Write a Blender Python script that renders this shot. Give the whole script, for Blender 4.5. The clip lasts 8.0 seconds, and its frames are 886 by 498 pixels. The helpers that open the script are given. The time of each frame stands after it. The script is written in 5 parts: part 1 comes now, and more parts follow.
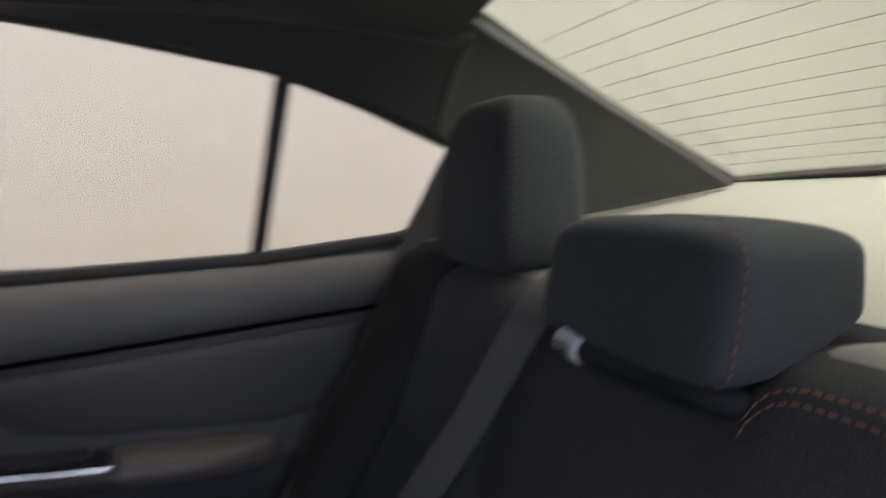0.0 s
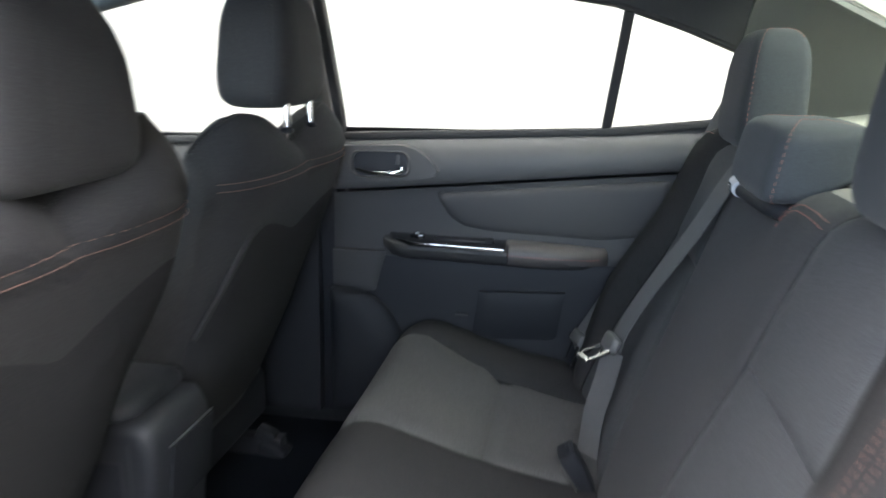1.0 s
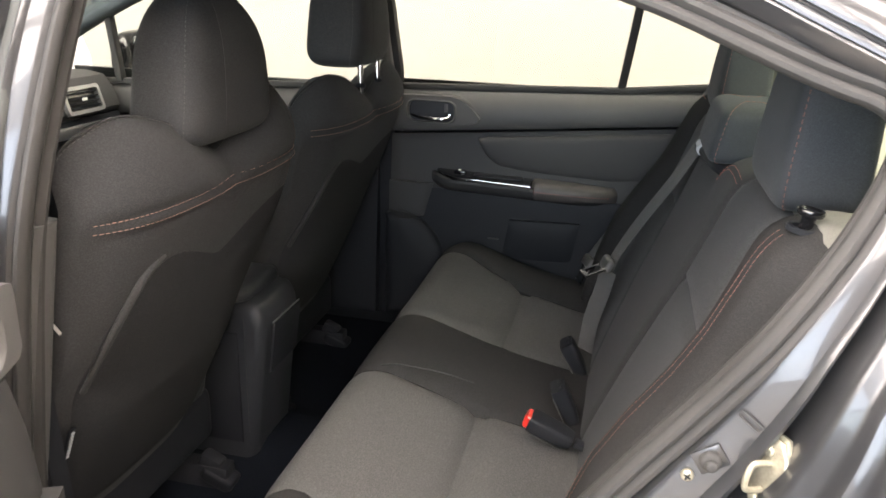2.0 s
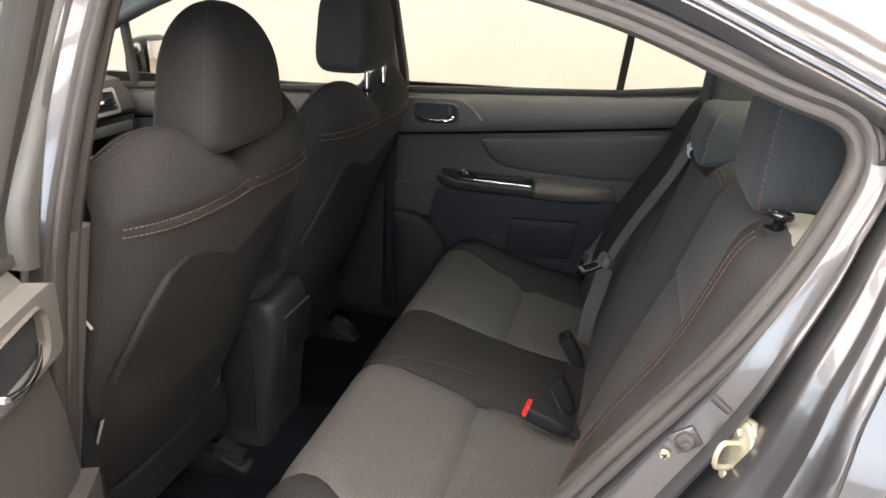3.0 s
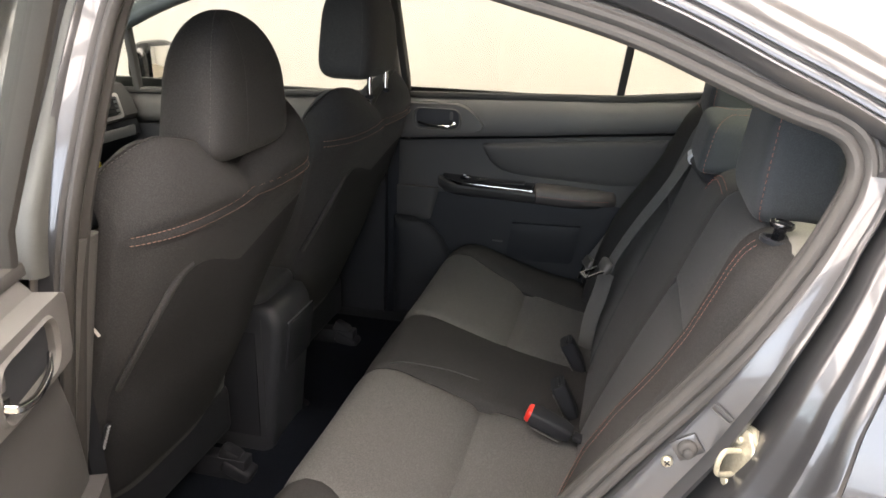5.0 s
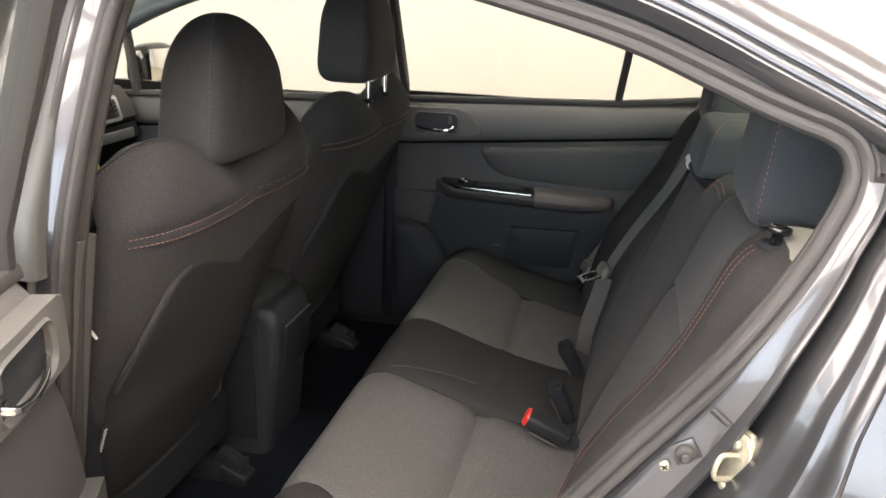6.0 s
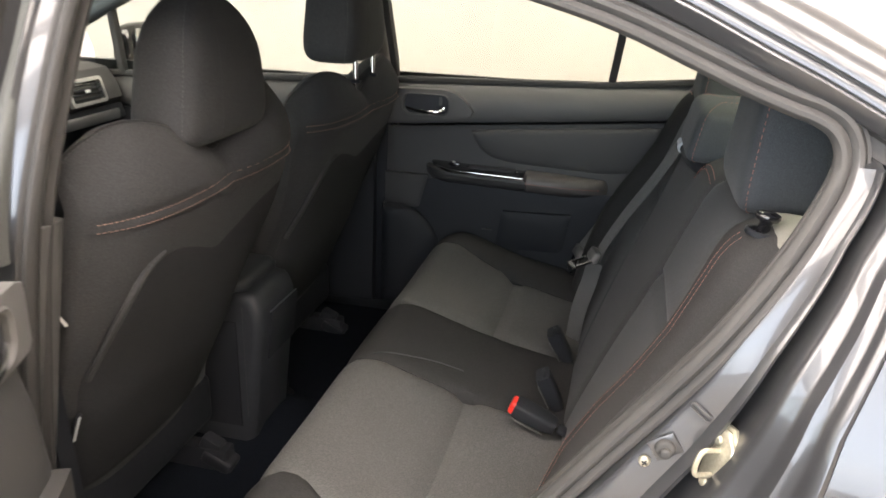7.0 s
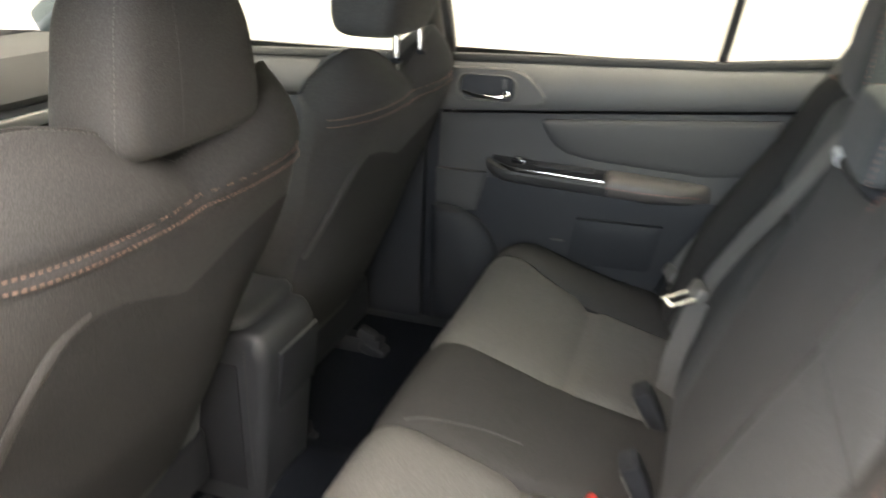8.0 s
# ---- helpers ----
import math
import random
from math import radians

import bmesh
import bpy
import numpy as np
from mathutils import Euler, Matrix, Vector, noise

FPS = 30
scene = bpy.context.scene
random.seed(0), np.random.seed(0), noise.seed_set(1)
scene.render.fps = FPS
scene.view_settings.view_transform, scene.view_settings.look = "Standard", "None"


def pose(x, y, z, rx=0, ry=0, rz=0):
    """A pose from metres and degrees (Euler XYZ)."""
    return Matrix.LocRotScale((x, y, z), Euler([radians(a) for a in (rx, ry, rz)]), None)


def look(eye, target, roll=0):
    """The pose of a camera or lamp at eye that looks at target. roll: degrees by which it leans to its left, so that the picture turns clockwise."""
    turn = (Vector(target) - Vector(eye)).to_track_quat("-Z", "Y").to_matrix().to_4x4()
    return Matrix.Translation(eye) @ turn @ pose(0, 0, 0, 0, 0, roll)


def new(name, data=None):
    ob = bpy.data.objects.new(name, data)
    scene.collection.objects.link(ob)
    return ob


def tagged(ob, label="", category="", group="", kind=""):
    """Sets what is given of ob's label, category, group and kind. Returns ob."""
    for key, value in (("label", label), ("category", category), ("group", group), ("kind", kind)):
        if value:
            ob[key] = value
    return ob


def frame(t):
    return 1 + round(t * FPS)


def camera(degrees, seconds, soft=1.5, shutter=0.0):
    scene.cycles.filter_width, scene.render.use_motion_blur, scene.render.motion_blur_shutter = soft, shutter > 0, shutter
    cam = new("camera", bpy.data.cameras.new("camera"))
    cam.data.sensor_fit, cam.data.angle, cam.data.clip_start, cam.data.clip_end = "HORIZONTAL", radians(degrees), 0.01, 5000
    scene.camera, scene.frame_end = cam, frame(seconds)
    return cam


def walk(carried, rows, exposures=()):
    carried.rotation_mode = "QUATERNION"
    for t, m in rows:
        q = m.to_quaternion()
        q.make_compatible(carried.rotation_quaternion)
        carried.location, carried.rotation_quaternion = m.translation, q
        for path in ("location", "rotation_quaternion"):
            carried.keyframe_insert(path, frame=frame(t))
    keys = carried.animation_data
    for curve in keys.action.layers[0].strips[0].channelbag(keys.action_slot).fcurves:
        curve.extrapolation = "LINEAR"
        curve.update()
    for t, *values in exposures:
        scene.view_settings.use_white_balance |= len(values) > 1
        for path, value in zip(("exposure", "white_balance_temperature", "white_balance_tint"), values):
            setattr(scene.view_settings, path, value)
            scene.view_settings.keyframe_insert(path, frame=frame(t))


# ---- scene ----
cam = camera(60.2, 8.0, soft=1.6, shutter=0.6)
PATH = [
    (0, (0.234, -0.431, 1.092), (0.92, 1.438, 0.905), -0.8),
    (0.2, (0.223, -0.518, 1.084), (0.616, 1.427, 0.84), -0.1),
    (0.5, (0.243, -0.707, 1.053), (0.191, 1.265, 0.725), 0.2),
    (0.7, (0.272, -0.811, 1.085), (0.037, 1.131, 0.672), 0.1),
    (1, (0.303, -1.001, 1.128), (-0.031, 0.912, 0.647), 0.4),
    (1.5, (0.344, -1.253, 1.194), (-0.038, 0.628, 0.632), 1.3),
    (2, (0.375, -1.349, 1.228), (-0.048, 0.492, 0.57), 1.9),
    (3.5, (0.396, -1.422, 1.266), (-0.043, 0.41, 0.595), 1.5),
    (4, (0.395, -1.424, 1.269), (-0.043, 0.409, 0.6), 1.5),
    (4.5, (0.392, -1.421, 1.27), (-0.045, 0.412, 0.6), 1.5),
    (6, (0.391, -1.422, 1.27), (-0.042, 0.417, 0.613), 1.8),
    (6.5, (0.392, -1.419, 1.27), (-0.03, 0.417, 0.601), 1.9),
    (7, (0.409, -1.387, 1.265), (-0.018, 0.438, 0.565), 2.0),
    (7.5, (0.427, -1.228, 1.227), (-0.029, 0.565, 0.468), 1.9),
    (8, (0.332, -1.021, 1.227), (-0.25, 0.73, 0.456), 1.5),
]
walk(cam, [(t, look(eye, target, roll)) for t, eye, target, roll in PATH],
     exposures=[(0.0, -0.33, 6400, 27), (0.5, -0.08, 6300, 23), (0.7, 0.1, 5900, 17), (0.9, 1.15, 5850, 16), (1.5, 0.82, 6700, 17), (4.0, 0.58, 7000, 19), (7.4, 0.6, 6900, 17), (8.0, 1.6, 7100, 15)])

# ---- world and light: a bright showroom, daylight through its glazed front ----
world = bpy.data.worlds.new("world")
scene.world = world
world.use_nodes = True
_nt = world.node_tree
_sky = _nt.nodes.new("ShaderNodeTexSky")
_sky.sky_type = "NISHITA"
_sky.sun_disc = False
_sky.sun_elevation, _sky.sun_rotation = radians(45), radians(160)
_nt.links.new(_sky.outputs[0], _nt.nodes["Background"].inputs[0])
_nt.nodes["Background"].inputs[1].default_value = 0.12


def area_lamp(name, m, sx, sy, power, color):
    d = bpy.data.lights.new(name, "AREA")
    d.shape, d.size, d.size_y, d.energy, d.color = "RECTANGLE", sx, sy, power, color
    ob = new(name, d)
    ob.matrix_world = m
    return ob


# daylight in the glazed front, behind the open rear door
for wx in (-3.58, -1.54, 0.5):
    area_lamp("window_daylight", pose(wx, -4.9, 1.62, 90, 0, 0), 1.92, 2.9, 125, (0.74, 0.88, 1.0))

# ---- materials ----
MATS = {}


def mat(name, color, rough=0.6, metal=0.0, coat=0.0, sheen=0.0, spec=0.5, var=0.15, scale=6.0, fine=0.0, fine_scale=400.0,
        weave="", bump=0.15, dist=0.001, coat_ior=1.5):
    """A surface with large-scale variation, fine grain and relief."""
    m = bpy.data.materials.new(name)
    m.use_nodes = True
    nt = m.node_tree
    n, l = nt.nodes, nt.links
    b = n["Principled BSDF"]
    co = n.new("ShaderNodeTexCoord")
    big = n.new("ShaderNodeTexNoise")
    big.inputs["Scale"].default_value, big.inputs["Detail"].default_value = scale, 5.0
    l.new(co.outputs["Object"], big.inputs["Vector"])
    if weave == "knit":
        fin = n.new("ShaderNodeTexVoronoi")
        fin.inputs["Scale"].default_value = fine_scale
        fout = fin.outputs["Distance"]
    elif weave == "ribs":
        fin = n.new("ShaderNodeTexWave")
        fin.inputs["Scale"].default_value = fine_scale
        fin.inputs["Distortion"].default_value = 0.4
        fout = fin.outputs["Fac"]
    else:
        fin = n.new("ShaderNodeTexNoise")
        fin.inputs["Scale"].default_value, fin.inputs["Detail"].default_value = fine_scale, 3.0
        fout = fin.outputs["Fac"]
    l.new(co.outputs["Object"], fin.inputs["Vector"])
    mix = n.new("ShaderNodeMix")
    mix.data_type = "RGBA"
    lo = [c * (1 - var) for c in color] + [1]
    hi = [min(1, c * (1 + var)) for c in color] + [1]
    mix.inputs[6].default_value, mix.inputs[7].default_value = lo, hi
    l.new(big.outputs["Fac"], mix.inputs[0])
    out = mix.outputs[2]
    if fine > 0:
        m2 = n.new("ShaderNodeMix")
        m2.data_type, m2.blend_type = "RGBA", "MULTIPLY"
        ramp = n.new("ShaderNodeMapRange")
        ramp.inputs[1].default_value, ramp.inputs[2].default_value = 0.2, 0.8
        ramp.inputs[3].default_value, ramp.inputs[4].default_value = 1 - fine, 1 + fine * 0.5
        l.new(fout, ramp.inputs[0])
        l.new(ramp.outputs[0], m2.inputs[7])
        m2.inputs[0].default_value = 1.0
        l.new(out, m2.inputs[6])
        out = m2.outputs[2]
    l.new(out, b.inputs["Base Color"])
    rr = n.new("ShaderNodeMapRange")
    rr.inputs[3].default_value, rr.inputs[4].default_value = max(0.02, rough * 0.88), min(1, rough * 1.12)
    l.new(big.outputs["Fac"], rr.inputs[0])
    l.new(rr.outputs[0], b.inputs["Roughness"])
    b.inputs["Metallic"].default_value = metal
    b.inputs["Specular IOR Level"].default_value = spec
    b.inputs["Coat Weight"].default_value, b.inputs["Coat Roughness"].default_value = coat, 0.03
    b.inputs["Coat IOR"].default_value = coat_ior
    b.inputs["Sheen Weight"].default_value = sheen
    b.inputs["Sheen Roughness"].default_value = 0.4
    if bump > 0:
        bp = n.new("ShaderNodeBump")
        bp.inputs["Strength"].default_value, bp.inputs["Distance"].default_value = bump, dist
        l.new(fout, bp.inputs["Height"])
        l.new(bp.outputs[0], b.inputs["Normal"])
    MATS[name] = m
    return m


FAB_DARK = mat("charcoal_cloth", (0.050, 0.0545, 0.059), 0.9, sheen=0.08, spec=0.12, var=0.2, fine=0.35, fine_scale=1100, weave="knit", bump=0.22)
FAB_SEAT = mat("black_seat_cloth", (0.037, 0.0365, 0.0365), 0.95, sheen=0.0, spec=0.08, var=0.2, fine=0.35, fine_scale=800, weave="knit", bump=0.25)
FAB_GREY = mat("grey_knit_cloth", (0.088, 0.0875, 0.0855), 0.9, sheen=0.03, spec=0.12, var=0.1, fine=0.3, fine_scale=480, weave="knit", bump=0.5)
FAB_MID = mat("dark_grey_cloth", (0.056, 0.0585, 0.061), 0.9, sheen=0.05, spec=0.12, var=0.15, fine=0.3, fine_scale=520, weave="knit", bump=0.35)
FAB_BACK = mat("seat_back_cloth", (0.046, 0.0462, 0.0475), 0.88, sheen=0.05, spec=0.1, var=0.2, scale=3, fine=0.3, fine_scale=600, weave="knit", bump=0.3)
# seat back cloth again, darkened for the shade low on the front seats
POCKET_SHADE = mat("shaded_pocket_cloth", (0.037, 0.0374, 0.0392), 0.9, spec=0.06, var=0.2, fine=0.3, fine_scale=700, weave="knit", bump=0.3)
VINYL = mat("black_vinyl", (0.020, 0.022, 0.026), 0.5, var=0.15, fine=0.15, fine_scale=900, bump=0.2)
PADDED = mat("brown_black_vinyl", (0.060, 0.054, 0.052), 0.5, var=0.15, fine=0.15, fine_scale=900, bump=0.2)
SOFT = mat("soft_grey_plastic", (0.095, 0.093, 0.09), 0.55, spec=0.4, var=0.1, fine=0.12, fine_scale=1100, bump=0.25)
HARD = mat("hard_black_plastic", (0.016, 0.0175, 0.021), 0.6, spec=0.22, var=0.15, fine=0.15, fine_scale=1000, bump=0.25)
DOOR_MID = mat("dark_door_plastic", (0.046, 0.0455, 0.045), 0.6, spec=0.35, var=0.12, fine=0.15, fine_scale=1000, bump=0.25)
GLOSS = mat("gloss_black_plastic", (0.01, 0.01, 0.011), 0.12, var=0.1, bump=0.0, coat=0.5)
PAINT = mat("dark_grey_metallic_paint", (0.056, 0.057, 0.060), 0.3, metal=0.5, coat=0.65, coat_ior=1.5, var=0.06, scale=3, fine=0.1, fine_scale=2500, bump=0.0)
RUBBER = mat("rubber_seal", (0.036, 0.0345, 0.033), 0.75, var=0.2, fine=0.1, fine_scale=500, bump=0.15)
CHROME = mat("chrome", (0.78, 0.78, 0.78), 0.1, metal=1.0, var=0.05, bump=0.0)
SATIN = mat("satin_silver", (0.5, 0.5, 0.5), 0.3, metal=0.9, var=0.08, bump=0.05)
ZINC = mat("yellowed_zinc_steel", (0.44, 0.41, 0.32), 0.42, metal=0.7, var=0.3, scale=60, fine=0.2, fine_scale=300, bump=0.2)
RED = mat("red_plastic", (0.62, 0.03, 0.02), 0.35, var=0.1, bump=0.0)
THREAD_PALE = mat("pale_red_thread", (0.30, 0.17, 0.13), 0.7, var=0.2, scale=90, bump=0.0)
PILLAR = mat("blue_grey_pillar_trim", (0.066, 0.080, 0.086), 0.7, var=0.08, fine=0.15, fine_scale=900, bump=0.2)
LABEL = mat("printed_label", (0.40, 0.41, 0.43), 0.45, var=0.25, scale=80, bump=0.0)
THREAD = mat("red_thread", (0.22, 0.085, 0.065), 0.7, var=0.2, scale=90, bump=0.0)
THREAD_GREY = mat("grey_thread", (0.075, 0.072, 0.07), 0.7, var=0.2, scale=90, bump=0.0)
WEB = mat("grey_webbing", (0.088, 0.087, 0.086), 0.75, var=0.12, fine=0.35, fine_scale=300, weave="ribs", bump=0.35, sheen=0.1)
LINER = mat("charcoal_headliner", (0.042, 0.043, 0.042), 0.95, var=0.1, fine=0.25, fine_scale=900, bump=0.2, sheen=0.1)
TRIM = mat("grey_pillar_trim", (0.07, 0.073, 0.068), 0.7, var=0.08, fine=0.15, fine_scale=900, bump=0.2)
CARPET = mat("black_carpet", (0.008, 0.010, 0.014), 0.98, spec=0.05, var=0.25, scale=12, fine=0.6, fine_scale=500, bump=0.8, dist=0.003)
# the backrest felt's colour is raised to imitate light through the rear window
FELT_LIT = mat("lit_felt_top", (0.22, 0.21, 0.19), 0.95, var=0.12, fine=0.3, fine_scale=700, bump=0.3)
SHELF = mat("grey_felt_shelf", (0.36, 0.345, 0.31), 0.9, var=0.1, fine=0.3, fine_scale=600, bump=0.3)
WHITE = mat("white_plastic", (0.8, 0.79, 0.76), 0.4, var=0.05, bump=0.0)
YELLOW = mat("yellow_card", (0.8, 0.62, 0.04), 0.5, var=0.1, bump=0.0)
CREAM = mat("cream_wall_paint", (0.56, 0.535, 0.495), 0.8, var=0.03, scale=0.8, bump=0.0)
TILE = mat("grey_floor_tile", (0.35, 0.305, 0.24), 0.22, var=0.12, scale=2.0, fine=0.15, fine_scale=90, bump=0.05)
CEIL = mat("white_ceiling", (0.8, 0.79, 0.77), 0.9, var=0.04, scale=1.0, bump=0.05)
TINT = mat("steel_blue_metal", (0.1, 0.16, 0.18), 0.5, var=0.1, bump=0.0)


def glass(name, color, rough=0.0):
    m = bpy.data.materials.new(name)
    m.use_nodes = True
    n, l = m.node_tree.nodes, m.node_tree.links
    out = n["Material Output"]
    n.remove(n["Principled BSDF"])
    tr, gl, mx, fr = (n.new(k) for k in ("ShaderNodeBsdfTransparent", "ShaderNodeBsdfGlossy", "ShaderNodeMixShader", "ShaderNodeLayerWeight"))
    tr.inputs[0].default_value = (*color, 1)
    gl.inputs["Roughness"].default_value = rough
    pw, ml = n.new("ShaderNodeMath"), n.new("ShaderNodeMath")
    pw.operation, pw.inputs[1].default_value = "POWER", 5.0
    ml.operation, ml.inputs[1].default_value, ml.inputs[2].default_value = "MULTIPLY_ADD", 0.6, 0.035
    l.new(fr.outputs[1], pw.inputs[0])
    l.new(pw.outputs[0], ml.inputs[0])
    l.new(ml.outputs[0], mx.inputs[0])
    l.new(tr.outputs[0], mx.inputs[1])
    l.new(gl.outputs[0], mx.inputs[2])
    l.new(mx.outputs[0], out.inputs[0])
    return m


GLASS = glass("car_glass", (0.84, 0.86, 0.83))
GLASS_REAR = glass("green_car_glass", (0.84, 0.90, 0.82))


def emitter(name, color, strength):
    m = bpy.data.materials.new(name)
    m.use_nodes = True
    b = m.node_tree.nodes["Principled BSDF"]
    b.inputs["Base Color"].default_value = (0.9, 0.9, 0.9, 1)
    b.inputs["Emission Color"].default_value = (*color, 1)
    b.inputs["Emission Strength"].default_value = strength
    return m


MIRROR = mat("mirror_glass", (0.9, 0.9, 0.9), 0.02, metal=1.0, var=0.01, bump=0.0)

# ---- mesh helpers ----


def spline(pts, n):
    """n + 1 points of a Catmull-Rom curve through pts, evenly stepped in its parameter by length."""
    p = [np.array(q, float) for q in pts]
    p = [2 * p[0] - p[1]] + p + [2 * p[-1] - p[-2]]
    seg = [np.linalg.norm(p[i + 1] - p[i]) for i in range(1, len(p) - 2)]
    cum = np.concatenate([[0], np.cumsum(seg)])
    out = []
    for k in range(n + 1):
        d = cum[-1] * k / n
        i = min(int(np.searchsorted(cum, d, "right")) - 1, len(seg) - 1)
        t = (d - cum[i]) / max(seg[i], 1e-9)
        a, b, c, e = p[i], p[i + 1], p[i + 2], p[i + 3]
        out.append(0.5 * (2 * b + (c - a) * t + (2 * a - 5 * b + 4 * c - e) * t ** 2 + (3 * b - a - 3 * c + e) * t ** 3))
    return out


def lerp(xs, ys):
    return lambda x: float(np.interp(x, xs, ys))


def step(a, b, x):
    t = min(1.0, max(0.0, (x - a) / (b - a)))
    return t * t * (3 - 2 * t)


def part(name, bm, material, parent=None, label="", angle=38):
    """Links a bmesh as one mesh object, under a thing or a part."""
    bmesh.ops.recalc_face_normals(bm, faces=bm.faces[:])
    me = bpy.data.meshes.new(name)
    bm.to_mesh(me)
    bm.free()
    me.materials.append(material)
    me.polygons.foreach_set("use_smooth", [True] * len(me.polygons))
    me.set_sharp_from_angle(angle=radians(angle))
    ob = new(name, me)
    if parent:
        ob.parent = parent
    if label:
        tagged(ob, label)
    return ob


def thing(name, label, category, group="", kind="", at=(0, 0, 0)):
    ob = new(name)
    ob.empty_display_size = 0.05
    ob.location = at
    return tagged(ob, label, category, group, kind)


def loft(rings, cap=True, closed=True):
    """Skin over rings of equal count."""
    bm = bmesh.new()
    vs = [[bm.verts.new(p) for p in r] for r in rings]
    n = len(rings[0])
    for a, b in zip(vs, vs[1:]):
        for i in range(n if closed else n - 1):
            j = (i + 1) % n
            bm.faces.new((a[i], a[j], b[j], b[i]))
    if cap:
        bm.faces.new(vs[0])
        bm.faces.new(vs[-1][::-1])
    return bm


def sweep(path, profile, up=(0, 0, 1), closed=False, scale=None):
    """A profile of (side, up) pairs carried along a path; up: a vector, or a function of the point's number."""
    rings, n = [], len(path)
    pts = [Vector(p) for p in path]
    for i, p in enumerate(pts):
        a = pts[i - 1] if i or closed else p
        b = pts[(i + 1) % n] if i < n - 1 or closed else p
        d = (b - a).normalized()
        u = Vector(up(i) if callable(up) else up)
        s = d.cross(u).normalized()
        w = s.cross(d)
        k = scale(i / max(1, n - 1)) if scale else 1
        rings.append([p + s * x * k + w * y * k for x, y in profile])
    if closed:
        rings.append(rings[0])
        bm = loft(rings, cap=False)
        bmesh.ops.remove_doubles(bm, verts=bm.verts[:], dist=1e-6)
        return bm
    return loft(rings)


def circle(r, n=10, sx=1, sy=1):
    return [(r * sx * math.cos(2 * math.pi * i / n), r * sy * math.sin(2 * math.pi * i / n)) for i in range(n)]


def tube(path, r, n=10, up=(0.13, 0.21, 0.97)):
    return sweep(path, circle(r, n), up)


def rrect(w, h, r, k=4):
    """Outline of a rounded rectangle, centred."""
    r = min(r, w / 2 - 1e-5, h / 2 - 1e-5)
    out = []
    for cx, cy, a0 in ((w / 2 - r, h / 2 - r, 0), (-w / 2 + r, h / 2 - r, 90), (-w / 2 + r, -h / 2 + r, 180), (w / 2 - r, -h / 2 + r, 270)):
        for i in range(k + 1):
            a = radians(a0 + 90 * i / k)
            out.append((cx + r * math.cos(a), cy + r * math.sin(a)))
    return out


def box(sx, sy, sz, r=0.004, m=None, seg=2):
    bm = bmesh.new()
    bmesh.ops.create_cube(bm, size=1)
    bmesh.ops.scale(bm, vec=(sx, sy, sz), verts=bm.verts[:])
    if r > 0:
        bmesh.ops.bevel(bm, geom=bm.edges[:], offset=min(r, 0.45 * min(sx, sy, sz)), segments=seg, profile=0.5, affect="EDGES")
    if m is not None:
        bmesh.ops.transform(bm, matrix=m, verts=bm.verts[:])
    return bm


def slab(x0, x1, y0, y1, z0, z1, r=0.0):
    return box(x1 - x0, y1 - y0, z1 - z0, r, Matrix.Translation(((x0 + x1) / 2, (y0 + y1) / 2, (z0 + z1) / 2)))


def join(*bms):
    out = bms[0]
    for b in bms[1:]:
        me = bpy.data.meshes.new("tmp")
        b.to_mesh(me)
        b.free()
        out.from_mesh(me)
        bpy.data.meshes.remove(me)
    return out


def moved(bm, m):
    bmesh.ops.transform(bm, matrix=m, verts=bm.verts[:])
    return bm


def normal_of(f, u, v, e=1e-3):
    p = np.array(f(u, v))
    a = np.array(f(u + e, v)) - p
    b = np.array(f(u, v + e)) - p
    n = np.cross(a, b)
    return n / max(np.linalg.norm(n), 1e-12)


